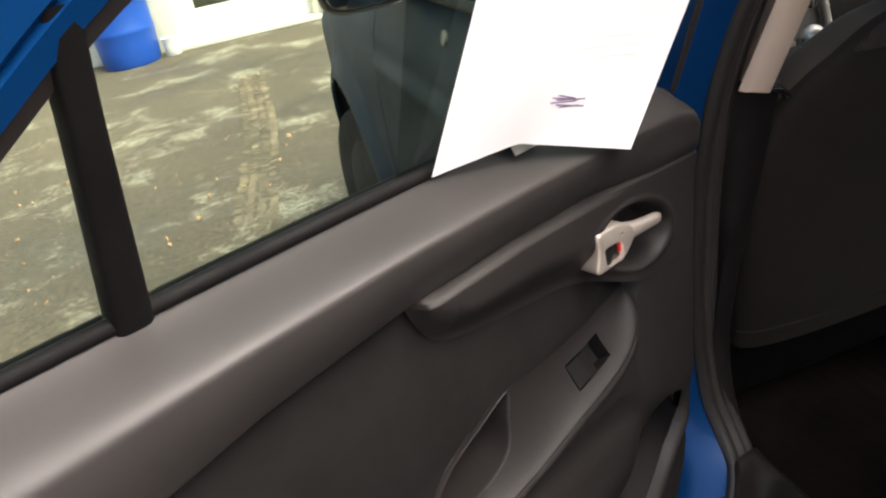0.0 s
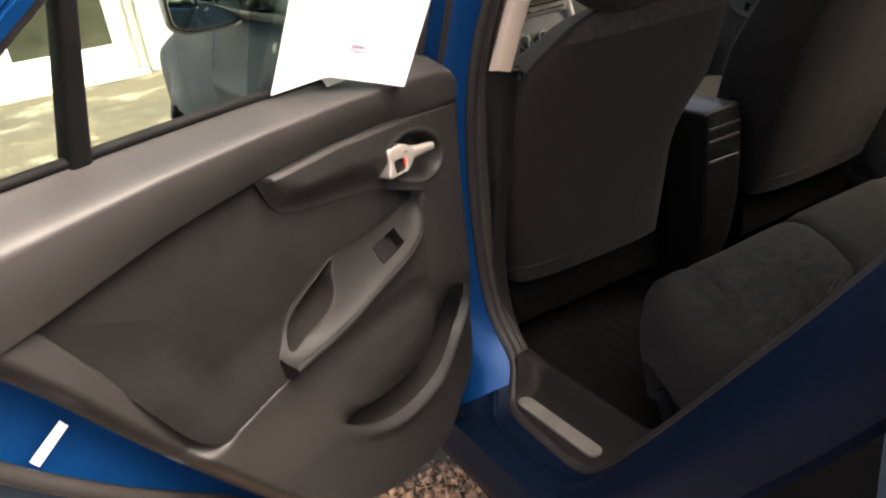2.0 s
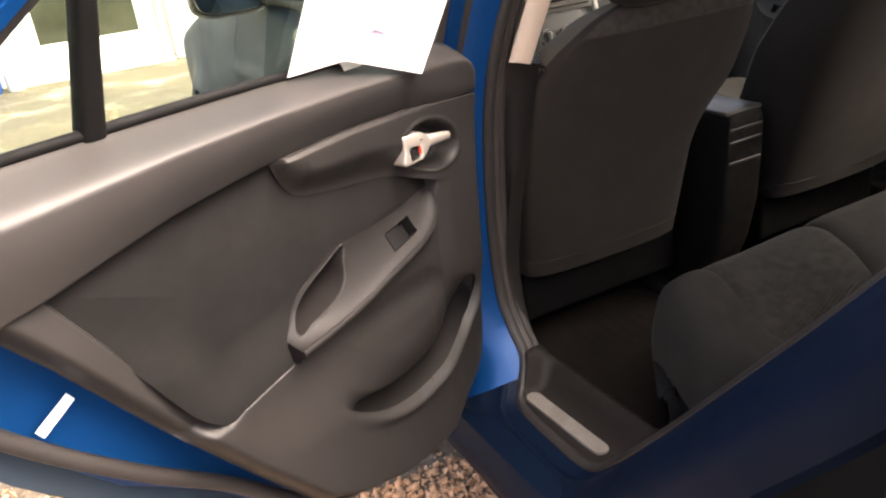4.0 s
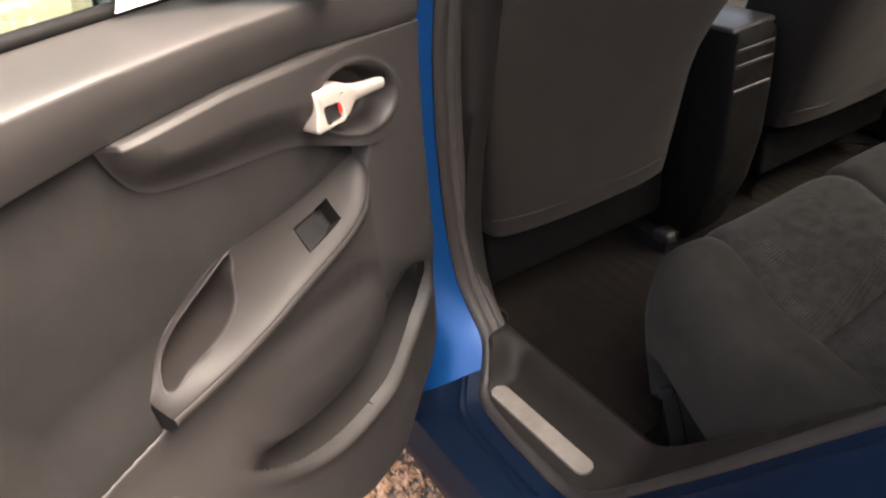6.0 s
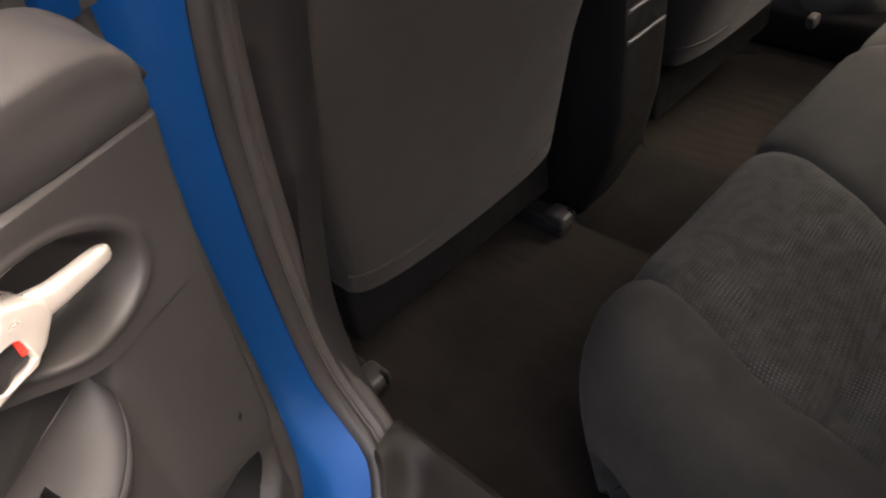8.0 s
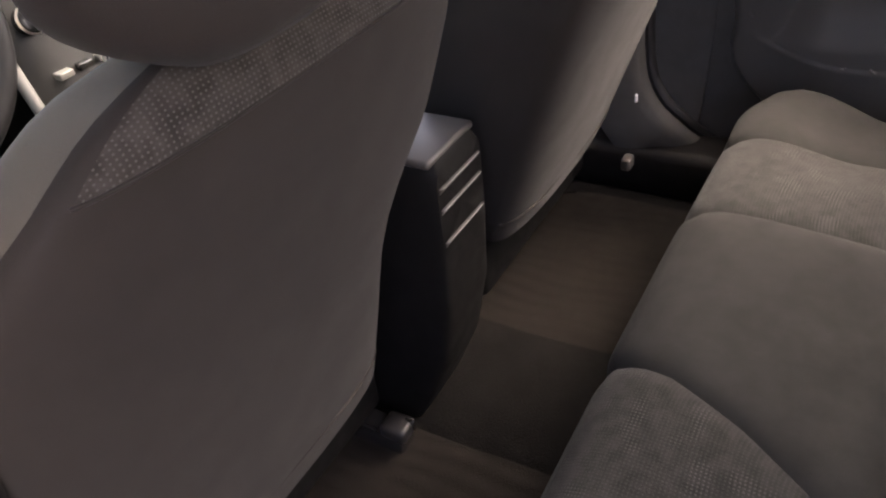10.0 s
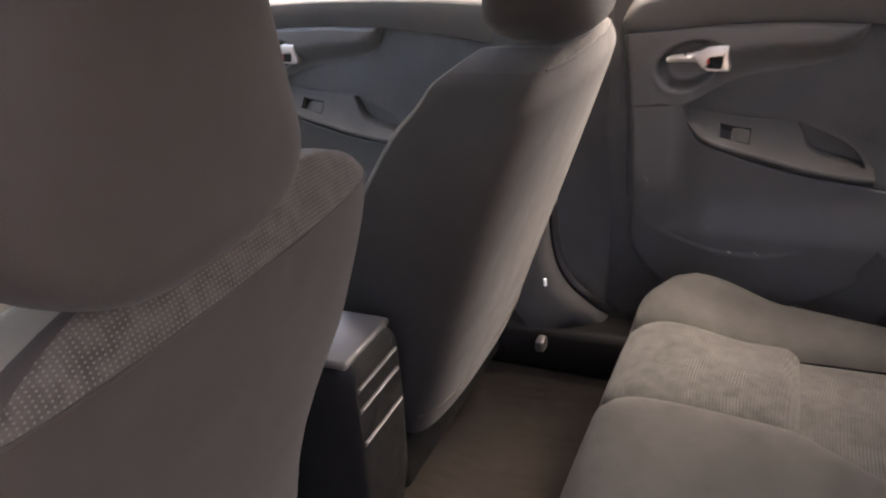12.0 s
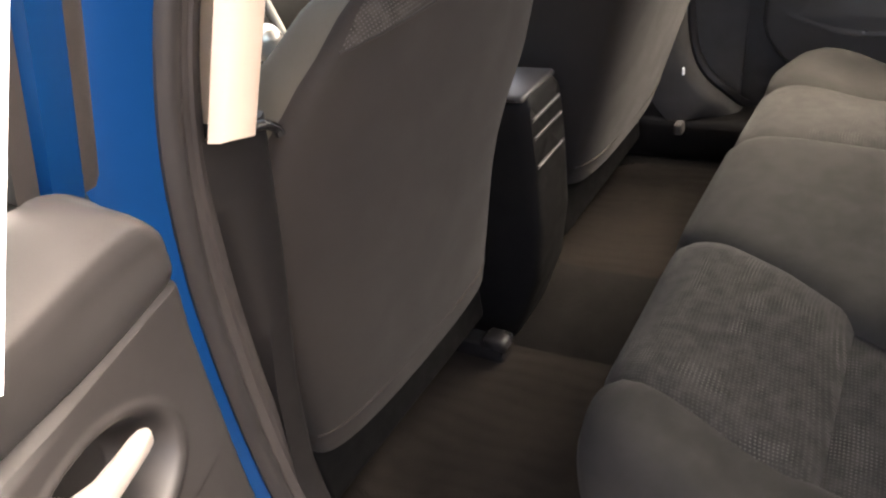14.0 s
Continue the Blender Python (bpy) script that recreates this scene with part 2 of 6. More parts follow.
STONES = surface("brown_gravel", (0.52, 0.31, 0.17), 0.75, vary=0.6, blotch=45, grain=300, grain_depth=0.5)


# ---- mesh helpers ----
def obj(name, verts, faces, mat, parent=None, label="", smooth=True, sharp=42):
    me = bpy.data.meshes.new(name)
    me.from_pydata([tuple(map(float, v)) for v in verts], [], [tuple(map(int, f)) for f in faces])
    me.materials.append(mat)
    if smooth:
        me.shade_smooth()
        me.set_sharp_from_angle(angle=radians(sharp))
    ob = new(name, me)
    if parent:
        ob.parent = parent
    if label:
        tagged(ob, label)
    return ob


def thing(name, label, category, group="", kind=""):
    return tagged(new(name), label, category, group, kind)


def part(name, bm, mat, parent, label=""):
    bmesh.ops.recalc_face_normals(bm, faces=bm.faces)
    me = bpy.data.meshes.new(name)
    bm.to_mesh(me)
    bm.free()
    me.materials.append(mat)
    me.shade_smooth()
    me.set_sharp_from_angle(angle=radians(40))
    ob = new(name, me)
    ob.parent = parent
    if label:
        tagged(ob, label)
    return ob


def grid(P, closed_u=False, closed_v=False, keep=None):
    """Verts and faces of a sheet of points of shape (m, n, 3)."""
    m, n = P.shape[:2]
    faces = []
    for i in range(m if closed_u else m - 1):
        for j in range(n if closed_v else n - 1):
            if keep is not None and not keep[i, j]:
                continue
            a, b = (i + 1) % m, (j + 1) % n
            faces.append((i * n + j, a * n + j, a * n + b, i * n + b))
    return P.reshape(-1, 3), faces


def shell(name, P, thick, mat, parent, label="", flip=False, keep=None):
    """A sheet with thickness: a second sheet behind it along the vertex normals, and a rim."""
    m, n = P.shape[:2]
    du, dv = np.gradient(P, axis=0), np.gradient(P, axis=1)
    nrm = np.cross(du, dv)
    nrm /= np.linalg.norm(nrm, axis=2, keepdims=True) + 1e-12
    Q = P - nrm * thick * (-1 if flip else 1)
    verts = np.concatenate([P.reshape(-1, 3), Q.reshape(-1, 3)])
    _, f = grid(P, keep=keep)
    back = [tuple(k + m * n for k in reversed(q)) for q in f]
    count = {}
    for q in f:
        for a, b in zip(q, q[1:] + q[:1]):
            count[(a, b)] = 1
    rim = [(b, a, a + m * n, b + m * n) for a, b in count if (b, a) not in count]
    return obj(name, verts, f + back + rim, mat, parent, label)


def loft(name, rings, mat, parent, label="", cap=True):
    """A body through closed rings of equal length, with capped ends."""
    P = np.array(rings, float)
    verts, faces = grid(P, closed_v=True)
    m, n = P.shape[:2]
    if cap:
        c0, c1 = P[0].mean(0), P[-1].mean(0)
        verts = np.concatenate([verts, [c0, c1]])
        faces += [(j, (j + 1) % n, m * n) for j in range(n)]
        faces += [((m - 1) * n + (j + 1) % n, (m - 1) * n + j, m * n + 1) for j in range(n)]
    ob = obj(name, verts, faces, mat, parent, label)
    bm = bmesh.new()
    bm.from_mesh(ob.data)
    bmesh.ops.recalc_face_normals(bm, faces=bm.faces)
    bm.to_mesh(ob.data)
    bm.free()
    return ob


def smooth_path(points, count, closed=False):
    """Evenly spaced points on a Catmull-Rom line through the given ones."""
    p = np.array(points, float)
    if closed:
        p = np.concatenate([p[-1:], p, p[:2]])
    else:
        p = np.concatenate([[2 * p[0] - p[1]], p, [2 * p[-1] - p[-2]]])
    out = []
    for k in range(1, len(p) - 2):
        for s in np.linspace(0, 1, 24, endpoint=False):
            a, b, c, e = p[k - 1], p[k], p[k + 1], p[k + 2]
            out.append(0.5 * (2 * b + (c - a) * s + (2 * a - 5 * b + 4 * c - e) * s**2 + (3 * b - a - 3 * c + e) * s**3))
    out.append(p[-2])
    out = np.array(out)
    d = np.r_[0, np.cumsum(np.linalg.norm(np.diff(out, axis=0), axis=1))]
    t = np.linspace(0, d[-1], count, endpoint=not closed)
    return np.stack([np.interp(t, d, out[:, k]) for k in range(out.shape[1])], 1)


def tube(name, points, radius, mat, parent, label="", sides=10, count=60, closed=False, squash=1.0):
    p = smooth_path(points, count, closed)
    tang = np.gradient(p, axis=0)
    if closed:
        tang = np.roll(p, -1, 0) - np.roll(p, 1, 0)
    tang /= np.linalg.norm(tang, axis=1, keepdims=True) + 1e-12
    rings = []
    side = np.cross(tang[0], (0.31, 0.2, 0.93))
    r = np.broadcast_to(np.asarray(radius, float), (count,)) if np.ndim(radius) == 0 else np.interp(np.linspace(0, 1, count), np.linspace(0, 1, len(radius)), radius)
    for k in range(count):
        side = side - tang[k] * (side @ tang[k])
        side /= np.linalg.norm(side)
        other = np.cross(tang[k], side)
        a = np.linspace(0, 2 * math.pi, sides, endpoint=False)
        rings.append(p[k] + r[k] * (np.cos(a)[:, None] * side + squash * np.sin(a)[:, None] * other))
    if closed:
        verts, faces = grid(np.array(rings), True, True)
        return obj(name, verts, faces, mat, parent, label)
    return loft(name, rings, mat, parent, label)


def block(name, lo, hi, mat, parent, label="", bevel=0.006, segments=3, matrix=None, shape=None):
    """A box with rounded edges; shape(co) may bend its corners' grid."""
    bm = bmesh.new()
    bmesh.ops.create_cube(bm, size=1.0)
    for v in bm.verts:
        v.co = Vector([lo[k] + (v.co[k] + 0.5) * (hi[k] - lo[k]) for k in range(3)])
    if bevel:
        bmesh.ops.bevel(bm, geom=bm.edges[:], offset=bevel, segments=segments, profile=0.5, affect="EDGES", clamp_overlap=True)
    if shape:
        for v in bm.verts:
            v.co = shape(v.co)
    if matrix:
        bm.transform(matrix)
    return part(name, bm, mat, parent, label)


def disc(name, centre, axis, radius, depth, mat, parent, label="", bevel=0.002, sides=28):
    bm = bmesh.new()
    bmesh.ops.create_cone(bm, cap_ends=True, segments=sides, radius1=radius, radius2=radius, depth=depth)
    if bevel:
        rim = [e for e in bm.edges if abs(e.verts[0].co.z - e.verts[1].co.z) < 1e-6]
        bmesh.ops.bevel(bm, geom=rim, offset=bevel, segments=3, profile=0.5, affect="EDGES")
    bm.transform(Matrix.Translation(centre) @ Vector(axis).to_track_quat("Z", "Y").to_matrix().to_4x4())
    return part(name, bm, mat, parent, label)


def rounded(w, h, n=32, power=4.0):
    """A ring of a rounded rectangle with half sizes w and h."""
    a = np.linspace(0, 2 * math.pi, n, endpoint=False)
    c, s = np.cos(a), np.sin(a)
    return np.stack([w * np.sign(c) * np.abs(c) ** (2 / power), h * np.sign(s) * np.abs(s) ** (2 / power)], 1)


def step(x, a, b):
    t = np.clip((x - a) / (b - a), 0, 1)
    return t * t * (3 - 2 * t)


def inside(poly, u, z):
    """Signed distance to a polygon, positive inside."""
    p = np.array(poly, float)
    q = np.roll(p, -1, 0)
    d2, odd = np.full(np.shape(u), 1e9), np.zeros(np.shape(u), bool)
    for (x0, y0), (x1, y1) in zip(p, q):
        ex, ey = x1 - x0, y1 - y0
        t = np.clip(((u - x0) * ex + (z - y0) * ey) / (ex * ex + ey * ey + 1e-12), 0, 1)
        d2 = np.minimum(d2, (u - x0 - t * ex) ** 2 + (z - y0 - t * ey) ** 2)
        cross = ((y0 > z) != (y1 > z)) & (u < (x1 - x0) * (z - y0) / (y1 - y0 + 1e-12) + x0)
        odd ^= cross
    return np.where(odd, 1, -1) * np.sqrt(d2)


# ---- the ground and the building beyond ----
n = 70
gx = np.sinh(np.linspace(-4.2, 4.2, n)) * 12
gy = np.sinh(np.linspace(-4.2, 4.2, n)) * 12
GX, GY = np.meshgrid(gx, gy, indexing="ij")
GZ = 0.012 * np.sin(GX * 1.3 + 0.4) * np.cos(GY * 1.1) * np.exp(-(GX**2 + GY**2) / 200)
v, f = grid(np.stack([GX, GY, GZ], 2))
tagged(obj("ground", v, f, GROUND), "wet asphalt yard with mud, grit and patches of slush", "ground", kind="structure")

rng = np.random.default_rng(4)
sv, sf = [], []
octa = np.array([(1, 0, 0), (-1, 0, 0), (0, 1, 0), (0, -1, 0), (0, 0, 1), (0, 0, -1)], float)
octf = [(0, 2, 4), (2, 1, 4), (1, 3, 4), (3, 0, 4), (2, 0, 5), (1, 2, 5), (3, 1, 5), (0, 3, 5)]
for k in range(9000):
    x, y = (rng.uniform(-2.1, -0.55), rng.uniform(-0.5, 1.0)) if k < 4200 else (rng.uniform(-3.2, -0.9), rng.uniform(0.8, 4.0)) if k < 4450 else (rng.uniform(-1.5, -0.72), rng.uniform(-0.25, 0.25))
    s = (0.003 if k < 4450 else 0.005) + 0.012 * rng.random() ** 3
    rot = Euler(rng.uniform(0, 6.28, 3)).to_matrix()
    pts = (octa * rng.uniform(0.6, 1.3, (6, 3)) * (s, s, s * 0.6)) @ np.array(rot)
    base = len(sv)
    sv += list(pts + (x, y, 0.003 + s * 0.2 + 0.012 * math.sin(x * 1.3 + 0.4) * math.cos(y * 1.1)))
    sf += [tuple(base + q for q in t) for t in octf]
tagged(obj("gravel", sv, sf, STONES, smooth=False), "loose brown gravel and grit on the yard", "gravel", kind="stuff")

# a tyre's print in the slush, leading to the building
tv, tf = [], []
for k in range(150):
    y = 1.5 + k * 0.026
    xm = -1.30 + 0.10 * (y - 1.5) + 0.02 * math.sin(y * 2.1)
    for q in range(4):
        xa, skew = xm - 0.10 + q * 0.052, 0.012 if q % 2 else -0.012
        w, h = 0.043 * rng.uniform(0.8, 1.05), 0.007 * rng.uniform(0.3, 1.0)
        if rng.random() < 0.35 + 0.3 * math.sin(y * 3.7 + q):
            continue
        xa, h = xa + rng.uniform(-0.008, 0.008), 0.3 * h
        base = len(tv)
        tv += [(xa + i * w, y + j * 0.015 + skew * i, z) for z in (-0.012, 0.006 + h) for i, j in ((0, 0), (1, 0), (1, 1), (0, 1))]
        tf += [tuple(base + c for c in q_) for q_ in ((4, 5, 6, 7), (0, 1, 5, 4), (1, 2, 6, 5), (2, 3, 7, 6), (3, 0, 4, 7))]
tagged(obj("tyre_print", tv, tf, TRACK, smooth=False), "brown tyre print pressed in the slush", "tyre print", kind="stuff")

WALL_Y = 7.45
building = thing("building", "white workshop building with a glazed white door", "building")
block("wall", (0.02, WALL_Y - 0.12, 0), (9.0, WALL_Y + 0.25, 3.4), WHITE_WALL, building, bevel=0.01)
block("wall", (-9.0, WALL_Y, 0), (-1.62, WALL_Y + 0.25, 3.4), WHITE_WALL, building, bevel=0.01)
block("wall", (-1.62, WALL_Y, 2.3), (0.02, WALL_Y + 0.25, 3.4), WHITE_WALL, building, bevel=0.01)
block("roof", (-9.2, WALL_Y - 0.5, 3.4), (9.2, WALL_Y + 6, 3.6), WHITE_WALL, building, bevel=0.02)
block("door_post", (-0.07, WALL_Y - 0.05, 0), (0.02, WALL_Y + 0.2, 2.3), POST, building, "cream painted door post", bevel=0.008)
block("door_post", (-1.62, WALL_Y - 0.05, 0), (-1.40, WALL_Y + 0.2, 2.3), POST, building, "cream painted door post", bevel=0.008)
block("door_panel", (-1.40, WALL_Y + 0.03, 0.03), (-0.07, WALL_Y + 0.08, 0.32), WHITE_WALL, building, "white lower door panel", bevel=0.006)
block("stile", (-1.40, WALL_Y + 0.03, 0.32), (-1.19, WALL_Y + 0.08, 2.3), WHITE_WALL, building, bevel=0.006)
block("stile", (-0.26, WALL_Y + 0.03, 0.32), (-0.07, WALL_Y + 0.08, 2.3), WHITE_WALL, building, bevel=0.006)
block("rail", (-1.19, WALL_Y + 0.03, 2.1), (-0.26, WALL_Y + 0.08, 2.3), WHITE_WALL, building, bevel=0.006)
block("window_pane", (-1.19, WALL_Y + 0.05, 0.32), (-0.26, WALL_Y + 0.07, 2.1), SHOP_GLASS, building, "dim window pane of the door", bevel=0.0)
block("doorstep", (-1.45, WALL_Y - 0.25, 0), (-0.02, WALL_Y + 0.02, 0.035), POST, building, "pale doorstep", bevel=0.006)

barrel = thing("barrel", "blue plastic barrel beside the white door", "barrel")
rings = []
for z, r in ((0.0, 0.25), (0.03, 0.265), (0.2, 0.275), (0.29, 0.285), (0.31, 0.292), (0.33, 0.285), (0.58, 0.287), (0.6, 0.294), (0.62, 0.286), (0.8, 0.275), (0.88, 0.26), (0.90, 0.24)):
    a = np.linspace(0, 2 * math.pi, 32, endpoint=False)
    rings.append(np.stack([-1.87 + r * np.cos(a), 7.15 + r * np.sin(a), np.full(32, z + 0.002)], 1))
loft("drum", rings, BIN_BLUE, barrel)
disc("bung", (-1.79, 7.10, 0.912), (0, 0, 1), 0.03, 0.02, BLACK, barrel)

bucket = thing("bucket", "small white plastic bucket beside the blue barrel", "bucket")
rings = []
for z, r in ((0.0, 0.066), (0.008, 0.072), (0.09, 0.078), (0.15, 0.083), (0.158, 0.088), (0.166, 0.088), (0.168, 0.080)):
    a = np.linspace(0, 2 * math.pi, 28, endpoint=False)
    rings.append(np.stack([-1.490 + r * np.cos(a), 7.12 + r * np.sin(a), np.full(28, z + 0.002)], 1))
loft("pail", rings, WHITE_WALL, bucket)

# ---- the blue car: body ----
car = thing("car_body", "blue four-door saloon with salt-grimed outer paint and one open door", "car")


def half_width(z):
    return np.interp(z, (0.18, 0.24, 0.32, 0.45, 0.62, 0.78, 0.90, 0.97, 1.02), (0.76, 0.80, 0.822, 0.838, 0.846, 0.846, 0.830, 0.805, 0.780))


def taper(y):
    front = np.clip((y - 1.0) / 1.3, 0, 1)
    rear = np.clip((-0.9 - y) / 0.95, 0, 1)
    return 1 - 0.10 * front**2 - 0.22 * np.clip((y - 1.85) / 0.45, 0, 1) ** 2 - 0.12 * rear**2 - 0.12 * np.clip((-1.6 - y) / 0.25, 0, 1) ** 2


def skin_x(side, y, z):
    """The flank, with a flared lip round the wheels."""
    lip = sum(np.exp(-((np.hypot(y - yc, z - 0.31) - 0.40) / 0.055) ** 2) for yc in (1.45, -1.18))
    return XC + side * (half_width(z) * taper(y) + 0.030 * lip)


def top_z(y):
    return np.interp(y, (-1.85, -1.7, -1.3, -0.95, -0.5, 1.0, 1.1, 1.5, 1.9, 2.15, 2.3), (0.86, 0.98, 1.01, 1.02, 1.02, 1.02, 1.01, 0.95, 0.86, 0.74, 0.58))


def arch(y, z):
    return min(math.hypot(y - 1.45, z - 0.31), math.hypot(y + 1.18, z - 0.31)) < 0.392


def end_body(name, y0, y1, count, label):
    """The car's nose or tail: sections from the left sill over the bonnet or boot to the right sill."""
    P = []
    for y in np.linspace(y0, y1, count):
        zt = float(top_z(y))
        zs = np.linspace(0.20, zt - 0.05, 44)
        left = [(float(skin_x(-1, y, z)), y, z) for z in zs]
        w = float(skin_x(1, y, zt - 0.05)) - XC
        over = [(XC + w * math.cos(a) * (0.93 + 0.07 * abs(math.cos(a))), y, zt - 0.05 + 0.085 * math.sin(a) ** 0.7) for a in np.linspace(math.pi, 0, 21)[1:-1]]
        right = [(2 * XC - x, y, z) for x, y, z in reversed(left)]
        P.append(left + over + right)
    P = np.array(P)
    mid = (P[:-1, :-1] + P[1:, 1:]) / 2
    keep = np.array([[not (abs(c[0] - XC) > 0.5 and arch(c[1], c[2])) for c in row] for row in mid])
    return shell(name, P, 0.012, BLUE_GRIMY, car, label, flip=y1 > y0, keep=keep)


end_body("front_body", 0.9965, 2.30, 110, "salt-grimed front wing, bonnet and bumper")
end_body("rear_body", -0.80, -1.85, 80, "salt-grimed rear quarter and boot")
for sy, name in ((2.29, "front_panel"), (-1.84, "rear_panel")):
    w = half_width(0.6) * float(taper(sy))
    block(name, (XC - w + 0.01, sy - 0.03, 0.24), (XC + w - 0.01, sy, float(top_z(sy)) - 0.05), BLUE_GRIMY, car, bevel=0.03)
for y0, y1 in ((1.12, 1.80), (-0.84, -1.52)):
    for s in (-1, 1):
        a = np.linspace(0, math.pi, 24)
        yc = (y0 + y1) / 2
        P = np.stack([np.stack([np.full(24, XC + s * x), yc + 0.400 * np.cos(a), 0.31 + 0.400 * np.sin(a)], 1) for x in (0.50, 0.80)])
        shell("wheel_liner", P, 0.006, RUBBER, car)
        block("liner_wall", (XC + s * 0.50 - 0.01, yc - 0.40, 0.20), (XC + s * 0.50 + 0.01, yc + 0.40, 0.70), RUBBER, car, bevel=0.004)
for s in (-1, 1):
    block("mud_flap", (XC + s * 0.765 - 0.10, 1.055, 0.11), (XC + s * 0.765 + 0.10, 1.067, 0.36), RUBBER, car, "black rubber mud flap", bevel=0.004)
block("headlamp", (XC - 0.71, 2.02, 0.64), (XC - 0.45, 2.16, 0.76), GLASS_BRIGHT, car, "clear plastic headlamp", bevel=0.03)
block("headlamp", (XC + 0.45, 2.02, 0.64), (XC + 0.71, 2.16, 0.76), GLASS_BRIGHT, car, "clear plastic headlamp", bevel=0.03)

# floor, bulkhead and tunnel
block("floor_pan", (XC - 0.66, -0.72, 0.19), (XC + 0.66, 1.06, 0.235), CARPET, car, "dark carpeted floor", bevel=0.01)
P = np.array([[(x, y, 0.236 + 0.022 * math.cos((x - 0.008) / 0.128 * math.pi / 2) ** 0.8) for x in np.linspace(-0.119, 0.135, 21)] for y in np.linspace(-0.25, 0.42, 20)])
shell("floor_hump", P, 0.004, CARPET, car, "black carpet over the low floor hump")
block("bulkhead", (XC - 0.70, 1.04, 0.2), (XC + 0.70, 1.09, 0.98), CARPET, car, bevel=0.01)
block("rear_bulkhead", (XC - 0.66, -0.99, 0.2), (XC + 0.66, -0.95, 1.0), CARPET, car, bevel=0.01)
block("parcel_shelf", (XC - 0.62, -1.2, 0.97), (XC + 0.62, -0.86, 1.0), CARPET, car, bevel=0.01)

# roof with headliner
ys, xs = np.linspace(-0.98, 0.50, 40), np.linspace(-1, 1, 31)
P = np.array([[(XC + 0.575 * x, y, 1.455 - 0.055 * abs(x) ** 2.6 - 0.10 * ((y + 0.2) / 0.75) ** 4 * 0.55) for x in xs] for y in ys])
shell("roof", P, 0.02, BLUE_GRIMY, car, flip=True)
shell("headliner", P * (1, 0.98, 1) * (0.985, 1, 1) + (0, 0, -0.035), 0.006, HEADLINER, car, "pale grey cloth headliner", flip=True)


def bar(name, points, w, h, mat, parent, label="", count=24):
    """A rounded bar along a line: w across, h up."""
    p = smooth_path(points, count)
    t = np.gradient(p, axis=0)
    rings = []
    for k in range(count):
        d = t[k] / np.linalg.norm(t[k])
        s = np.cross(d, (0, 0, 1)) if abs(d[2]) < 0.95 else np.cross(d, (0, 1, 0))
        s /= np.linalg.norm(s)
        o = np.cross(s, d)
        rings.append(p[k] + np.array([a * s + b * o for a, b in rounded(w / 2, h / 2, 20)]))
    return loft(name, rings, mat, parent, label)


for s in (-1, 1):
    bar("windscreen_pillar", [(XC + s * 0.735, 1.12, 0.99), (XC + s * 0.66, 0.80, 1.21), (XC + s * 0.575, 0.46, 1.395)], 0.07, 0.06, BLUE_GRIMY, car)
    bar("roof_rail", [(XC + s * 0.575, 0.46, 1.395), (XC + s * 0.565, 0.0, 1.425), (XC + s * 0.56, -0.5, 1.415), (XC + s * 0.57, -0.95, 1.33)], 0.06, 0.06, BLUE_GRIMY, car)
    P = np.array([[(XC + s * np.interp(k, (0, 1), (0.745, 0.575)), np.interp(k, (0, 1), (a, b)), 1.0 + 0.37 * k) for a, b in ((-0.86, -0.66), (-0.95, -0.74), (-1.1, -0.84), (-1.32, -0.97))] for k in np.linspace(0, 1, 14)])
    shell("rear_pillar", P, 0.05, BLUE_GRIMY, car, flip=s < 0)
P = np.array([[(XC + x * (0.70 - 0.13 * k), 1.13 - 0.66 * k, 1.0 + 0.385 * k + 0.03 * (1 - x * x)) for x in np.linspace(-1, 1, 15)] for k in np.linspace(0, 1, 10)])
shell("windscreen", P, 0.006, GLASS_BRIGHT, car, "clear windscreen")
P = np.array([[(XC + x * (0.64 - 0.08 * k), -1.28 + 0.34 * k, 1.01 + 0.34 * k) for x in np.linspace(-1, 1, 9)] for k in np.linspace(0, 1, 6)])
shell("rear_window", P, 0.006, GLASS_DIM, car, "tinted rear window")

# ---- the left rear doorway ----
RING = [(-0.595, -0.100, 1.33), (-0.643, -0.046, 1.15), (-0.690, 0.008, 0.98), (-0.706, 0.036, 0.85), (-0.708, 0.054, 0.70), (-0.706, 0.058, 0.56),
        (-0.704, 0.046, 0.47), (-0.702, 0.018, 0.420), (-0.706, -0.016, 0.388), (-0.728, -0.040, 0.354), (-0.748, -0.060, 0.333), (-0.757, -0.100, 0.327), (-0.761, -0.190, 0.326), (-0.763, -0.280, 0.334), (-0.760, -0.345, 0.388),
        (-0.752, -0.460, 0.525), (-0.745, -0.570, 0.665), (-0.735, -0.670, 0.795), (-0.712, -0.745, 0.91), (-0.678, -0.775, 1.02), (-0.640, -0.715, 1.14),
        (-0.605, -0.600, 1.24), (-0.580, -0.420, 1.325), (-0.570, -0.250, 1.355)]
ring = smooth_path(RING, 150, closed=True)
tang = np.roll(ring, -1, 0) - np.roll(ring, 1, 0)
out_n = np.stack([np.zeros(150), -tang[:, 2], tang[:, 1]], 1)
out_n /= np.linalg.norm(out_n, axis=1, keepdims=True)
centre = ring.mean(0)
if ((ring - centre) * out_n).sum() < 0:
    out_n = -out_n


def swept(profile):
    """Points of a profile (inwards along x, away from the opening) carried round the doorway."""
    return np.array([[p + (dx, 0, 0) + dn * q for dx, dn in profile] for p, q in zip(ring, out_n)])


def around(name, profile, mat, parent, label="", first=0, last=150):
    P = swept(profile)
    P = P[first:last] if last - first < 150 else P
    verts, faces = grid(P, closed_u=last - first >= 150)
    return obj(name, verts, faces, mat, parent, label)


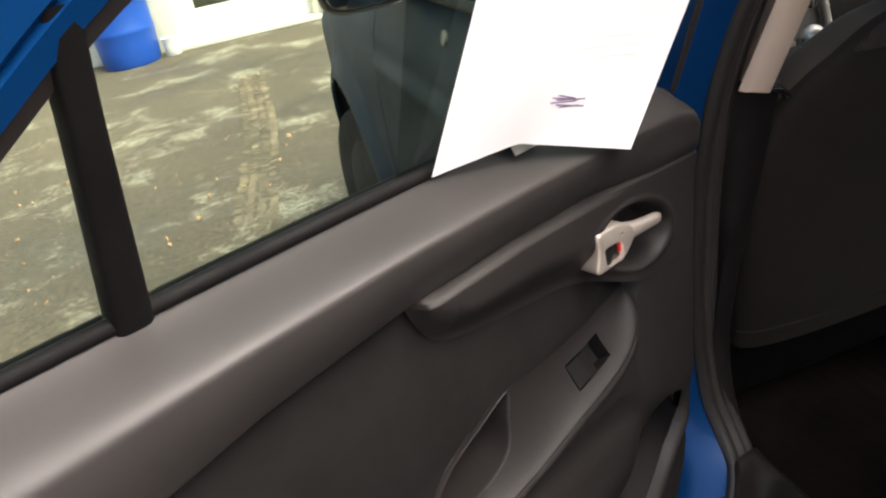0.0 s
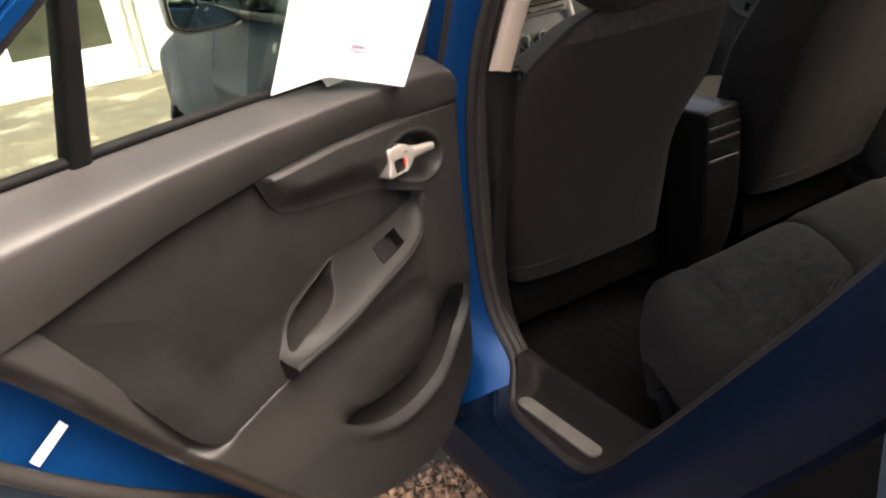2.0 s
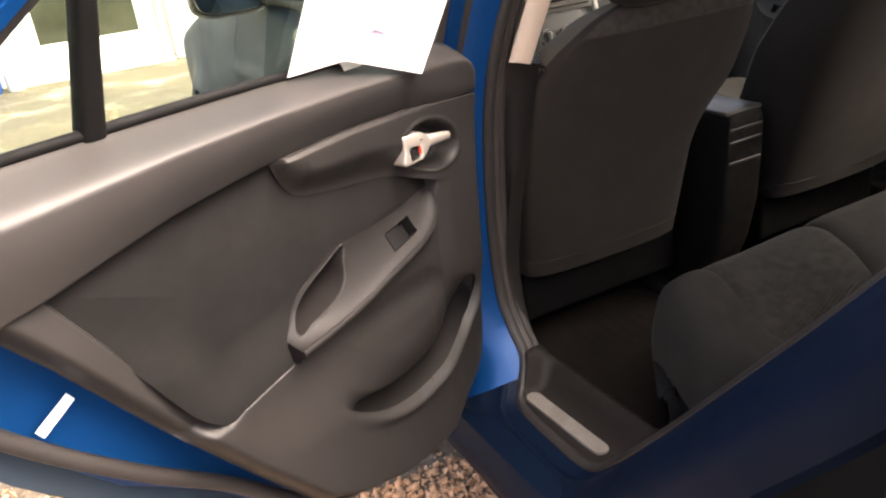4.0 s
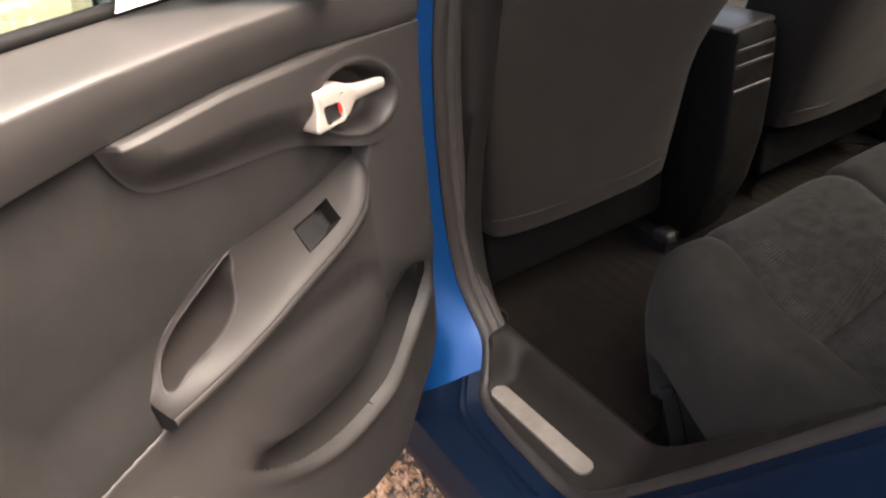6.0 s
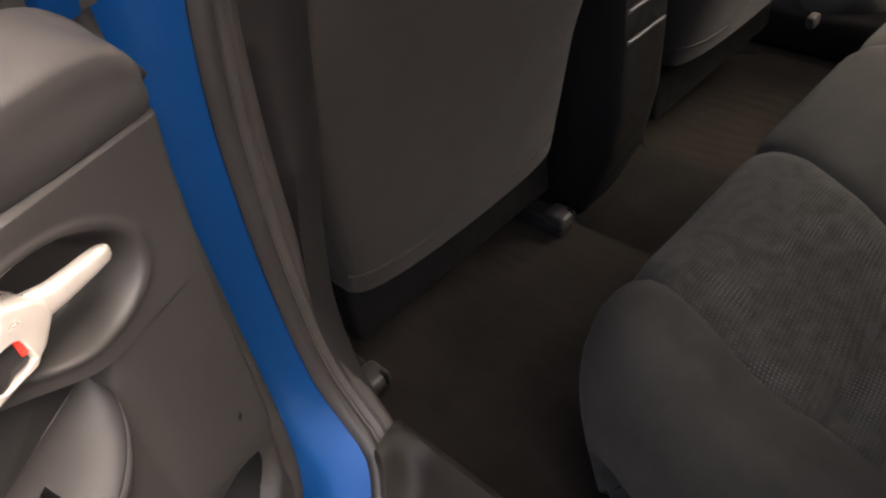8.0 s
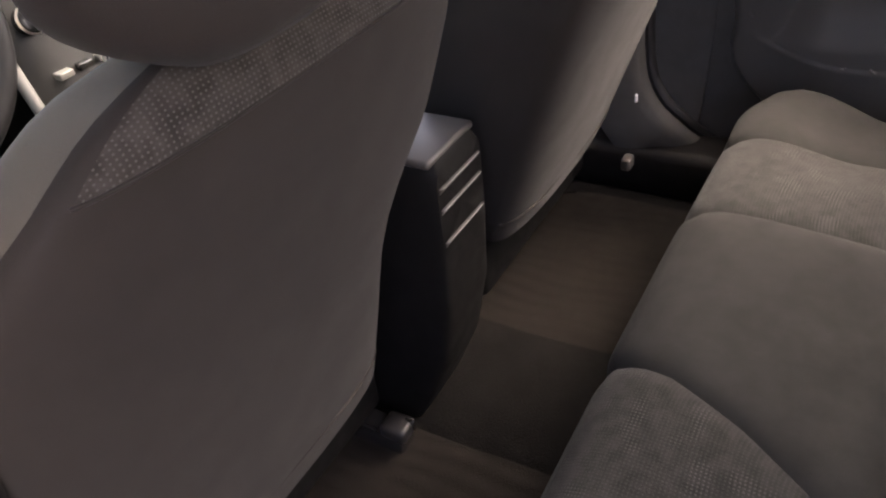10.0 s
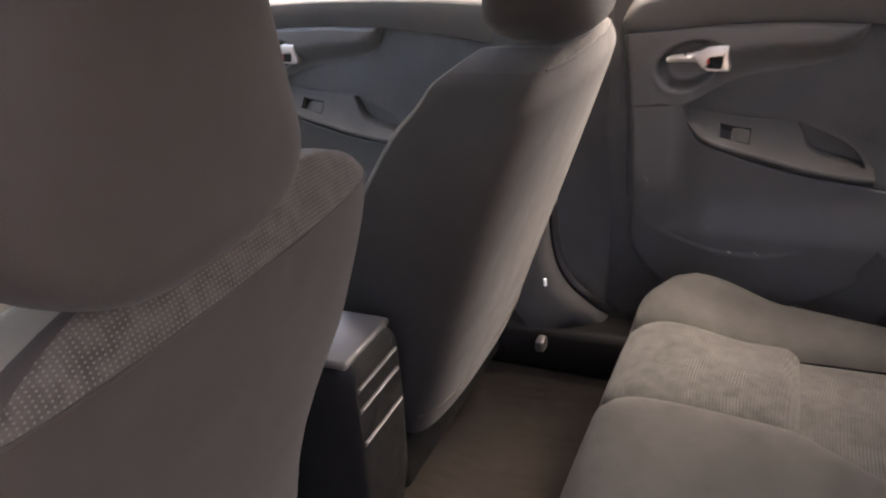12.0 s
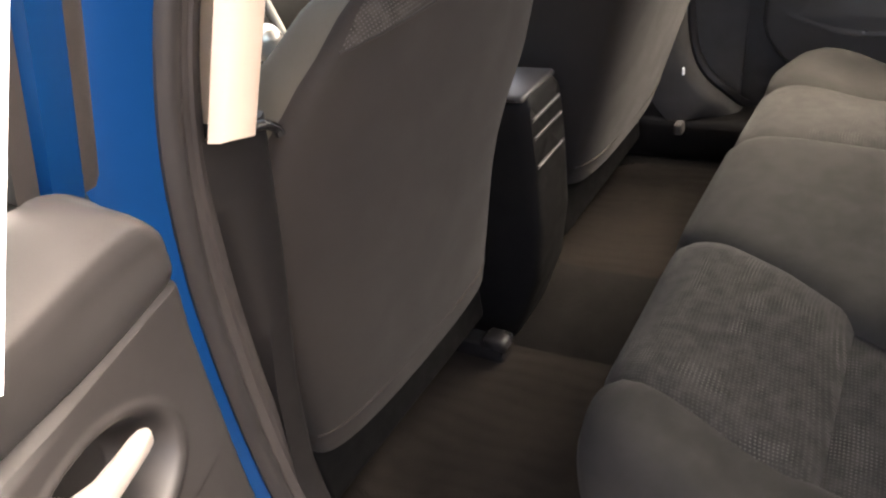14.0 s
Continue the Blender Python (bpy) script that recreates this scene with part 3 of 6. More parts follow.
JAMB = [(0.004, 0.012), (-0.004, 0.0), (-0.012, 0.002), (-0.030, 0.008), (-0.050, 0.015), (-0.066, 0.024), (-0.080, 0.036), (-0.090, 0.050), (-0.095, 0.066), (-0.096, 0.105), (-0.086, 0.115), (0.0, 0.115), (0.004, 0.012)]
CORNER = int(np.argmin(np.linalg.norm(ring - (-0.728, -0.040, 0.354), axis=1)))
BACK = int(np.argmin(np.linalg.norm(ring - (-0.580, -0.420, 1.325), axis=1)))
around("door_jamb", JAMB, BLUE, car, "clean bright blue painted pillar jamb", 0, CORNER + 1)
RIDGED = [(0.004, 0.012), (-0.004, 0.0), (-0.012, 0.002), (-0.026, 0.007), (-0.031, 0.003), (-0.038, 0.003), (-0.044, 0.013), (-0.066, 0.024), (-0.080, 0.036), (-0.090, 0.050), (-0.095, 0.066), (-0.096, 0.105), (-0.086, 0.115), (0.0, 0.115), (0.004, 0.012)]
# same paint as the pillar, with the low doorway's shade in its colour
around("door_jamb", RIDGED, BLUE_SHADED, car, "blue sill and rear jamb, darkened for their shade", CORNER, BACK)
around("door_seal", [(0.004 + 0.011 * math.cos(a), 0.001 + 0.010 * math.sin(a)) for a in np.linspace(0, 2 * math.pi, 10)], RUBBER, car, "black rubber door seal")
around("seal_lip", [(0.013 + 0.007 * math.cos(a), 0.004 + 0.006 * math.sin(a)) for a in np.linspace(0, 2 * math.pi, 9)], RUBBER_WORN, car, "worn rubber seal lip")
around("jamb_trim", [(0.016, 0.008), (0.022, 0.004), (0.028, 0.004), (0.031, 0.009), (0.034, 0.006), (0.043, 0.008), (0.048, 0.014), (0.052, 0.03), (0.052, 0.12)], RUBBER_WORN, car, "dark plastic lining round the doorway")
# sill: lining with steel insert, rocker outside
SILL = np.array([(-0.758, 0.316), (-0.756, 0.328), (-0.748, 0.3355), (-0.720, 0.337), (-0.700, 0.338), (-0.688, 0.343), (-0.674, 0.358), (-0.662, 0.370), (-0.652, 0.374), (-0.643, 0.368), (-0.638, 0.340), (-0.632, 0.240)])
# its front end climbs to the joint with the pillar's lining
END = np.array([(-0.708, -0.018, 0.380), (-0.706, -0.019, 0.392), (-0.700, -0.020, 0.398), (-0.692, -0.018, 0.398), (-0.684, -0.015, 0.397), (-0.676, -0.012, 0.395), (-0.668, -0.008, 0.392), (-0.660, -0.004, 0.388), (-0.652, 0.000, 0.383), (-0.646, 0.002, 0.372), (-0.644, 0.004, 0.340), (-0.640, 0.006, 0.240)])
P = []
for y in np.concatenate([np.linspace(0, -0.10, 22), np.linspace(-0.11, -0.56, 30)]):
    k = float(step(np.array(-y), 0.0, 0.085))
    late = float(step(np.array(-y), 0.0, 0.070))
    rowp = [(e[0] + (q[0] - e[0]) * k, (e[1] + y) * (1 - k) + y * k, e[2] + (q[1] - e[2]) * late) for e, q in zip(END, SILL)]
    P.append(rowp)
P = np.array(P)
# the rear end climbs with the doorway
P[..., 2] += 1.15 * np.maximum(0, -P[..., 1] - 0.300) ** 2 / (np.maximum(0, -P[..., 1] - 0.300) + 0.03)
sill = shell("sill_lining", P, 0.006, SILL_PLASTIC, car, "worn dark plastic sill lining")
outline = [(-0.726 + 0.014 * math.cos(a) + (0.004 if s < 0 else 0), -0.168 + s * 0.089 + 0.014 * math.sin(a)) for s, a in [(1, q) for q in np.linspace(0, math.pi, 9)] + [(-1, q) for q in np.linspace(math.pi, 2 * math.pi, 9)]]
bm = bmesh.new()
low = [bm.verts.new((x, y, 0.336)) for x, y in outline]
fc = bm.faces.new(low)
ext = bmesh.ops.extrude_face_region(bm, geom=[fc])
for q in ext["geom"]:
    if isinstance(q, bmesh.types.BMVert):
        q.co.z += 0.0045
part("scuff_plate", bm, SCUFF, sill, "scratched steel scuff plate")
P = np.array([[(x, y, z) for y in np.linspace(1.05, -0.86, 50)] for x, z in ((-0.74, 0.30), (-0.80, 0.305), (-0.845, 0.30), (-0.862, 0.275), (-0.858, 0.235), (-0.82, 0.20), (-0.70, 0.185), (-0.66, 0.185))])
P[:3, :, 2] += np.where((P[:3, :, 1] < 0.02) & (P[:3, :, 1] > -0.36), 0.012, 0.0)
# the rocker's shade is in its colour as well
shell("rocker", P, 0.01, BLUE_SHADED, car, "blue rocker panel below the doors")
# pale upper lining of the centre pillar
P = []
for z in np.linspace(0.917, 1.36, 20):
    k = (z - 0.917) / 0.44
    x0, y0 = -0.668 + 0.115 * k, 0.000 - 0.125 * k
    P.append([(x0 - 0.004, y0 + 0.012, z + 0.004), (x0, y0 + 0.003, z + 0.003), (x0 + 0.004, y0, z + 0.003), (x0 + 0.028, y0 - 0.001, z - 0.004), (x0 + 0.033, y0 + 0.003, z - 0.005), (x0 + 0.042, y0 + 0.02, z - 0.006), (x0 + 0.046, y0 + 0.10, z - 0.006), (x0 + 0.040, y0 + 0.115, z - 0.006)])
shell("pillar_lining", np.array(P), 0.006, BEIGE, car, "pale beige plastic pillar lining", flip=True)
# lower dark lining of the centre pillar
P = []
for z in np.linspace(0.36, 0.915, 34):
    x0 = np.interp(z, (0.36, 0.45, 0.55, 0.65, 0.78, 0.915), (-0.652, -0.650, -0.645, -0.634, -0.616, -0.606))
    y0 = np.interp(z, (0.36, 0.385, 0.41, 0.455, 0.50, 0.55, 0.65, 0.78, 0.915), (0.002, 0.010, 0.026, 0.046, 0.056, 0.060, 0.054, 0.036, 0.014))
    P.append([(-0.672, y0 + 0.045, z), (-0.664, y0 + 0.018, z), (x0 - 0.03, y0 + 0.004, z), (x0 - 0.008, y0 + 0.001, z), (x0, y0 + 0.006, z), (x0 + 0.006, y0 + 0.03, z), (x0 + 0.006, 0.12, z), (x0, 0.15, z), (x0 - 0.05, 0.16, z)])
shell("pillar_lower_lining", np.array(P), 0.006, PLASTIC, car, "dark plastic lower pillar lining", flip=True)
tube("belt_hook", [(-0.630, 0.014, 0.912), (-0.614, 0.014, 0.908), (-0.603, 0.016, 0.900), (-0.600, 0.016, 0.893)], [0.004, 0.0045, 0.004, 0.0045], BLACK, car, "small black hook on the pillar", count=14)
block("check_strap", (-0.80, 0.085, 0.612), (-0.745, 0.093, 0.620), BLACK, car, "steel door check strap", bevel=0.003)
# rear jamb: stopper and inner wheel-arch panel
disc("door_stop", (-0.772, -0.69, 0.70), (-1, 0.3, 0), 0.018, 0.012, RUBBER, car, "round rubber door stop")
# the far flank
P = np.array([[(XC + x, y, z) for y in np.linspace(-0.86, 0.99, 30)] for x, z in ((0.80, 0.30), (0.80, 0.26), (0.78, 0.20), (0.66, 0.185), (0.66, 0.24))])
shell("rocker", P, 0.01, BLUE_GRIMY, car, flip=True)
P = np.array([[(XC + float(half_width(z)), y, z) for z in np.linspace(0.24, 1.01, 16)] for y in np.linspace(-0.84, 1.02, 30)])
shell("side_panel", P, 0.05, BLUE_GRIMY, car)
block("sill_lining", (0.60, -0.50, 0.23), (0.712, 1.02, 0.335), SILL_PLASTIC, car, "dark plastic sill lining", bevel=0.02)
# the far wall, pillar and doorway trim take the haze-paled grey too
block("inner_wall", (0.704, -0.86, 0.23), (0.722, 1.02, 0.985), DOOR_HAZED_DARK, car, "dark lining behind the door panels", bevel=0.004)
bar("centre_pillar", [(XC + 0.73, 0.02, 0.98), (XC + 0.655, -0.03, 1.18), (XC + 0.575, -0.09, 1.40)], 0.10, 0.05, BEIGE, car, "pale centre pillar")
bar("centre_pillar", [(XC + 0.72, 0.04, 0.24), (XC + 0.755, 0.02, 0.62), (XC + 0.755, 0.02, 0.98)], 0.03, 0.15, DOOR_HAZED_DARK, car, "dark lower centre pillar")
P = np.array([[(XC + (0.775 - 0.20 * k), y + k * (0.10 if y < 0 else -0.38 * (y > 0.5)), 1.0 + 0.39 * k) for y in np.linspace(-0.80, 1.0, 20)] for k in np.linspace(0, 1, 6)])
shell("side_window", P, 0.005, GLASS_DIM, car, "tinted side window")
for name, profile, mat, label in (("door_seal", [(0.004 + 0.011 * math.cos(a), 0.001 + 0.010 * math.sin(a)) for a in np.linspace(0, 2 * math.pi, 10)], RUBBER, "black rubber door seal"),
                                  ("jamb_trim", [(0.016, 0.008), (0.022, 0.004), (0.034, 0.006), (0.043, 0.008), (0.050, 0.014), (0.058, 0.03), (0.060, 0.12)], DOOR_HAZED_DARK, "dark plastic lining round the doorway")):
    P = swept(profile)[:CORNER + 30] * (-1, 1, 1) + (-0.036, 0, 0)
    verts, faces = grid(P)
    obj(name, verts, [tuple(reversed(q)) for q in faces], mat, car, label)
block("belt_anchor", (0.472, 0.024, 0.362), (0.500, 0.042, 0.386), LID, car, "grey belt anchor bracket", bevel=0.005)
block("belt_anchor_tag", (0.534, 0.036, 0.470), (0.540, 0.041, 0.486), LABEL, car, "small white tag on the seat belt anchor", bevel=0.002)


# ---- doors ----
OUTLINE = [(0.105, 1.030), (0.090, 0.998), (0.074, 0.986), (0.059, 0.970), (0.047, 0.951), (0.039, 0.931), (0.034, 0.910), (0.045, 0.78), (0.050, 0.607), (0.042, 0.530), (0.052, 0.490), (0.085, 0.448), (0.130, 0.415), (0.180, 0.395), (0.25, 0.388), (0.32, 0.398),
           (0.40, 0.425), (0.46, 0.462), (0.538, 0.564), (0.623, 0.681), (0.707, 0.808), (0.760, 0.880), (0.800, 0.940), (0.812, 0.992), (0.812, 1.030)]
CREASE_U, CREASE_Z = (0.0, 0.037, 0.204, 0.309, 0.418, 0.482, 0.555, 0.621, 0.701, 0.82), (0.905, 0.911, 0.926, 0.929, 0.925, 0.919, 0.911, 0.898, 0.882, 0.865)
BELT_U, BELT_Z = smooth_path([(0.030, 0.9125), (0.034, 0.922), (0.040, 0.938), (0.048, 0.954), (0.059, 0.970), (0.074, 0.983), (0.094, 0.991), (0.121, 0.995), (0.22, 0.999), (0.381, 1.003), (0.494, 1.004), (0.82, 1.004)], 120).T
POD = [(0.0, 1.1), (0.424, 1.1), (0.424, 0.927), (0.419, 0.913), (0.412, 0.897), (0.402, 0.882), (0.388, 0.872), (0.369, 0.866), (0.326, 0.858), (0.243, 0.846), (0.19, 0.828), (0.14, 0.813), (0.05, 0.806), (0.0, 0.80)]
POD = POD[:2] + [tuple(map(float, p)) for p in smooth_path(POD[2:-1], 60)] + POD[-1:]
LINE_U, LINE_Z = (0.140, 0.152, 0.165, 0.178, 0.250, 0.310, 0.375, 0.440, 0.495, 0.535, 0.560), (0.800, 0.782, 0.763, 0.747, 0.720, 0.704, 0.692, 0.684, 0.674, 0.665, 0.655)
FIELD = [(0.414, 0.924), (0.482, 0.919), (0.555, 0.911), (0.621, 0.898), (0.700, 0.882), (0.653, 0.800), (0.612, 0.722), (0.592, 0.690), (0.572, 0.671), (0.556, 0.665), (0.535, 0.665), (0.495, 0.674), (0.440, 0.684), (0.375, 0.692),
         (0.310, 0.704), (0.250, 0.720), (0.178, 0.747), (0.165, 0.763), (0.150, 0.796), (0.145, 0.838), (0.22, 0.862), (0.30, 0.872), (0.36, 0.882), (0.392, 0.900)]
FIELD = [tuple(map(float, p)) for p in smooth_path(FIELD[:5], 24)] + [tuple(map(float, p)) for p in smooth_path(FIELD[5:10], 24)] + [tuple(map(float, p)) for p in smooth_path(FIELD[10:], 50)]
POCKET = [(0.092, 0.72), (0.088, 0.640), (0.085, 0.610), (0.098, 0.584), (0.135, 0.558), (0.195, 0.537), (0.257, 0.526), (0.31, 0.530), (0.361, 0.550), (0.405, 0.584), (0.43, 0.62), (0.43, 0.72)]
POCKET = POCKET[:1] + [tuple(map(float, p)) for p in smooth_path(POCKET[1:-1], 50)] + POCKET[-1:]
# armrest: where it leaves the lining, its rim, and the cup sunk into it
ARM_IN = smooth_path([(0.150, 0.799), (0.200, 0.790), (0.254, 0.784), (0.300, 0.783), (0.340, 0.783), (0.370, 0.775), (0.405, 0.758), (0.432, 0.738), (0.449, 0.717), (0.458, 0.706)], 90).T
ARM_RIM = smooth_path([(0.150, 0.7985), (0.1525, 0.790), (0.158, 0.781), (0.168, 0.771), (0.183, 0.761), (0.205, 0.7515), (0.235, 0.743), (0.290, 0.7305), (0.340, 0.718), (0.400, 0.708), (0.458, 0.703)], 90).T
ARM_OUT = smooth_path([(0.150, 0.009), (0.1525, 0.018), (0.158, 0.026), (0.168, 0.033), (0.183, 0.039), (0.205, 0.0435), (0.235, 0.046), (0.33, 0.048), (0.458, 0.050)], 90).T
CUP = [(0.337, 0.784), (0.344, 0.765), (0.352, 0.748), (0.366, 0.736), (0.390, 0.727), (0.420, 0.7195), (0.442, 0.7125), (0.440, 0.722), (0.428, 0.738), (0.405, 0.755), (0.370, 0.772)]
CUP = [tuple(map(float, p)) for p in smooth_path(CUP, 140, closed=True)]
ARM_AREA = [(u, float(np.interp(u, *ARM_IN))) for u in np.linspace(0.150, 0.458, 24)] + [(u, float(np.interp(u, LINE_U, LINE_Z))) for u in np.linspace(0.458, 0.150, 24)]


def fall_back(u, z):
    """The lining's outer edge curves back to the door."""
    return 0.026 * (1 - step(inside(OUTLINE, u, z), 0.0, 0.022)) ** 2


def upper_v(u, z):
    """Upper roll between crease and belt."""
    crease, belt = np.interp(u, CREASE_U, CREASE_Z), np.interp(u, BELT_U, BELT_Z)
    k = np.clip((z - crease) / (belt - crease), 0, 1.2)
    roll = 0.018 + 0.028 * np.sin(np.clip(k, 0, 1) * math.pi * 0.66 + 0.05) - 0.046 * step(k, 0.66, 1.03) * (0.25 + 0.75 * step(u, 0.05, 0.17))
    return roll + 0.009 * (1 - step(u, 0.10, 0.22)) * (1 - step(k, 0.0, 0.5)) - fall_back(u, z) * (1 - step(u, 0.12, 0.2)) * (1 - 0.35 * step(k, 0.2, 0.8))


def cloth_v(u, z):
    """Cloth insert: pillowed, swelling out again towards the ledge."""
    fd, line = inside(FIELD, u, z), np.interp(u, LINE_U, LINE_Z)
    rise = np.where(u > 0.50, np.minimum(z - line, fd), z - line)
    return 0.004 + 0.008 * step(fd, 0.0, 0.09) + 0.0245 * (1 - step(rise, 0.0, 0.075)) * step(u, 0.36, 0.46) * (1 - step(u, 0.57, 0.68)) * step(0.82 - z, 0.0, 0.08)


def pod_v(u, z):
    """The raised panel with the handle: crisp at its tip, soft below, hollowed behind the lever."""
    pi_, crease = inside(POD, u, z), np.interp(u, CREASE_U, CREASE_Z)
    soft = np.interp(u, (0.30, 0.385, 0.412), (0.046, 0.034, 0.012))
    v = 0.007 + 0.023 * step(pi_, -0.002, soft) + 0.003 * step(z, 0.87, 0.92) - 0.004 * (1 - step(crease - z, 0.0, 0.006))
    c, s = math.cos(0.30), math.sin(0.30)
    eu, ez = (u - 0.156) * c + (z - 0.865) * s, (z - 0.865) * c - (u - 0.156) * s
    e = np.sqrt((eu / 0.059) ** 2 + (ez / 0.035) ** 2)
    v = np.where(u < 0.22, np.maximum(v, (0.030 + 0.003 * step(z, 0.87, 0.92)) * (1 - step(u, 0.150, 0.215)) + v * step(u, 0.150, 0.215)), v)
    v = v - 0.032 * step(1 - e, 0.0, 0.30) + 0.0015 * np.exp(-((e - 1.06) / 0.07) ** 2)
    return v - fall_back(u, z)


def pocket_lip(u, z):
    """Where the map pocket is open: it fades out upwards and at its far end."""
    top = np.interp(u, (0.075, 0.125, 0.20), (0.628, 0.655, 0.70))
    return step(top - z, 0.0, 0.05) * step(0.42 - u, 0.0, 0.15)


def lining_v(u, z, pocket):
    """Lower lining: a ledge below the armrest, a shoulder beside the cloth, a deep map pocket; sunk beneath the other pieces."""
    fd, pi_, line = inside(FIELD, u, z), inside(POD, u, z), np.interp(u, LINE_U, LINE_Z)
    ledge = 0.021 * step(u, 0.10, 0.21) * (1 - step(u, 0.57, 0.68)) * step(line - z, -0.02, 0.003)
    shoulder = 0.008 * step(-fd, 0.0, 0.032) * step(u, 0.50, 0.58) * step(0.80 - u, 0.0, 0.1)
    swell = 0.012 * step(0.66 - z, 0.0, 0.10) * step(u, 0.03, 0.12) * step(0.60 - u + 0.2 * (z - 0.5), 0.0, 0.14)
    cheek = 0.021 * (1 - step(u, 0.125, 0.185)) * step(z, 0.55, 0.66)
    v = 0.009 + np.maximum(ledge, cheek) + swell * (1 - cheek / 0.021) + (1 - 0.5 * ledge / 0.021) * shoulder
    pd = inside(POCKET, u, z)
    lip = pocket_lip(u, z)
    if pocket == 1.0:
        v = v - (0.024 * (1 - step(pd, 0.0, 0.085)) + 0.085 * (1 - step(pd, -0.010, 0.030))) * (1 - step(-pd, 0.018, 0.042)) * lip - 0.0035 * (1 - step(pd, -0.003, 0.004)) * lip
    else:
        v = v + (0.012 * np.exp(-((pd + 0.012) / 0.010) ** 2) - 0.005 * (1 - step(-pd, 0.0, 0.006)) * (pd < 0.004)) * lip * (1 - pocket)
    under = np.maximum(step(fd, -0.001, 0.006), step(pi_, 0.001, 0.008))
    return v * (1 - under) - 0.008 * under - fall_back(u, z)


def tumble(z):
    """The glass plane leans into the cabin above the belt."""
    return -0.012 + 0.42 * (z - 1.0)


def door_leaf(door, place, mirror, is_open, stretch=1.0):
    """Lining, handle, armrest and switch of a door; place maps (u, v, z) into the world."""
    def spot(u, v_, z):
        return np.array(place(u * stretch, v_, z))

    fine = 1.0 if is_open else 0.45

    def sheet(name, U, Z, V, mat, label, keep=None):
        W = np.stack(np.broadcast_arrays(*place(U * stretch, V, Z)), -1)
        verts, faces = grid(W, keep=keep)
        used = sorted({k for q in faces for k in q})
        remap = {k: n for n, k in enumerate(used)}
        faces = [tuple(remap[k] for k in (reversed(q) if mirror else q)) for q in faces]
        return obj(name, verts[used], faces, mat, door, label, sharp=179)

    # shut doors get haze-paled copies of the open door's linings
    m_up, m_pod, m_cloth, m_low = (PLASTIC_SOFT, DOOR_PLASTIC, INSERT, DOOR_PLASTIC) if is_open else (DOOR_HAZED, DOOR_HAZED, DOOR_HAZED_DARK, DOOR_HAZED)
    # upper roll
    U, K = np.meshgrid(np.linspace(0.040, 0.811, int(330 * fine)), np.linspace(0, 1, 45), indexing="ij")
    belt, crease = np.interp(U, BELT_U, BELT_Z), np.interp(U, CREASE_U, CREASE_Z)
    Z = crease + (belt - crease) * K
    V = upper_v(U, Z)
    skirt = lambda A, row: np.concatenate([row[:, None], A], 1)
    ended = lambda A, back=0.0: np.concatenate([A[:1] - back, A], 0)
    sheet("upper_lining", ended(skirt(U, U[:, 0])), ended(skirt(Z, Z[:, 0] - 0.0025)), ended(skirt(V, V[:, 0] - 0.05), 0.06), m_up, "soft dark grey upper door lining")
    # panel behind the handle
    low = np.array(sorted(POD[2:-1]))
    U, K = np.meshgrid(np.concatenate([np.linspace(0.0345, 0.36, int(190 * fine)), 0.424 - 0.063 * np.linspace(1, 0, int(50 * fine)) ** 1.5]), np.linspace(0, 1, int(80 * fine)), indexing="ij")
    lo_, hi_ = np.interp(U, low[:, 0], low[:, 1]) - 0.002, np.interp(U, CREASE_U, CREASE_Z) - 0.0006
    Z = lo_ + (np.maximum(hi_, lo_) - lo_) * K
    V = pod_v(U, Z)
    over = lambda A, row: np.concatenate([A, row[:, None]], 1)
    sheet("handle_panel", ended(over(U, U[:, -1])), ended(over(Z, Z[:, -1] + 0.001)), ended(over(V, V[:, -1] - 0.04), 0.05), m_pod, "smooth raised panel behind the handle")
    # cloth insert
    U, K = np.meshgrid(np.concatenate([np.linspace(0.152, 0.52, int(190 * fine)), np.linspace(0.522, 0.60, int(60 * fine)), np.linspace(0.602, 0.6995, int(60 * fine))]), np.linspace(0, 1, int(150 * fine)), indexing="ij")
    BU, BZ = np.array(LINE_U[:-1] + (0.556, 0.572, 0.592, 0.612, 0.653, 0.700)), np.array(LINE_Z[:-1] + (0.665, 0.671, 0.690, 0.722, 0.800, 0.882))
    bot = smooth_path(np.stack([BU, BZ], 1), 200)
    lo_ = np.interp(U, bot[:, 0], bot[:, 1]) - 0.006
    hi_ = np.minimum(np.interp(U, CREASE_U, CREASE_Z), np.where(U < 0.43, np.interp(U, low[:, 0], low[:, 1]) + 0.014, 9.0)) - 0.0006
    Z = lo_ + (np.maximum(hi_, lo_) - lo_) * K
    cu, cz = (U[:-1, :-1] + U[1:, 1:]) / 2, (Z[:-1, :-1] + Z[1:, 1:]) / 2
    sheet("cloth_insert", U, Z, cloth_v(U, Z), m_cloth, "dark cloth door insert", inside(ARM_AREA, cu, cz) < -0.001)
    # lower lining
    nu, nz = int(400 * fine), int(280 * fine)
    U, K = np.meshgrid(np.linspace(0.030, 0.816, nu), np.arange(nz + 1), indexing="ij")
    Z = 0.382 + (np.interp(U, CREASE_U, CREASE_Z) - 0.001 - 0.382) * K / nz
    cell = 0.786 / (nu - 1)
    far, h = inside(OUTLINE, U, Z), 1e-4
    gu, gz = (inside(OUTLINE, U + h, Z) - inside(OUTLINE, U - h, Z)) / (2 * h), (inside(OUTLINE, U, Z + h) - inside(OUTLINE, U, Z - h)) / (2 * h)
    near = np.abs(far) < 0.6 * cell
    U, Z = np.where(near, U - far * np.clip(gu, -1, 1), U), np.where(near, Z - far * np.clip(gz, -1, 1), Z)
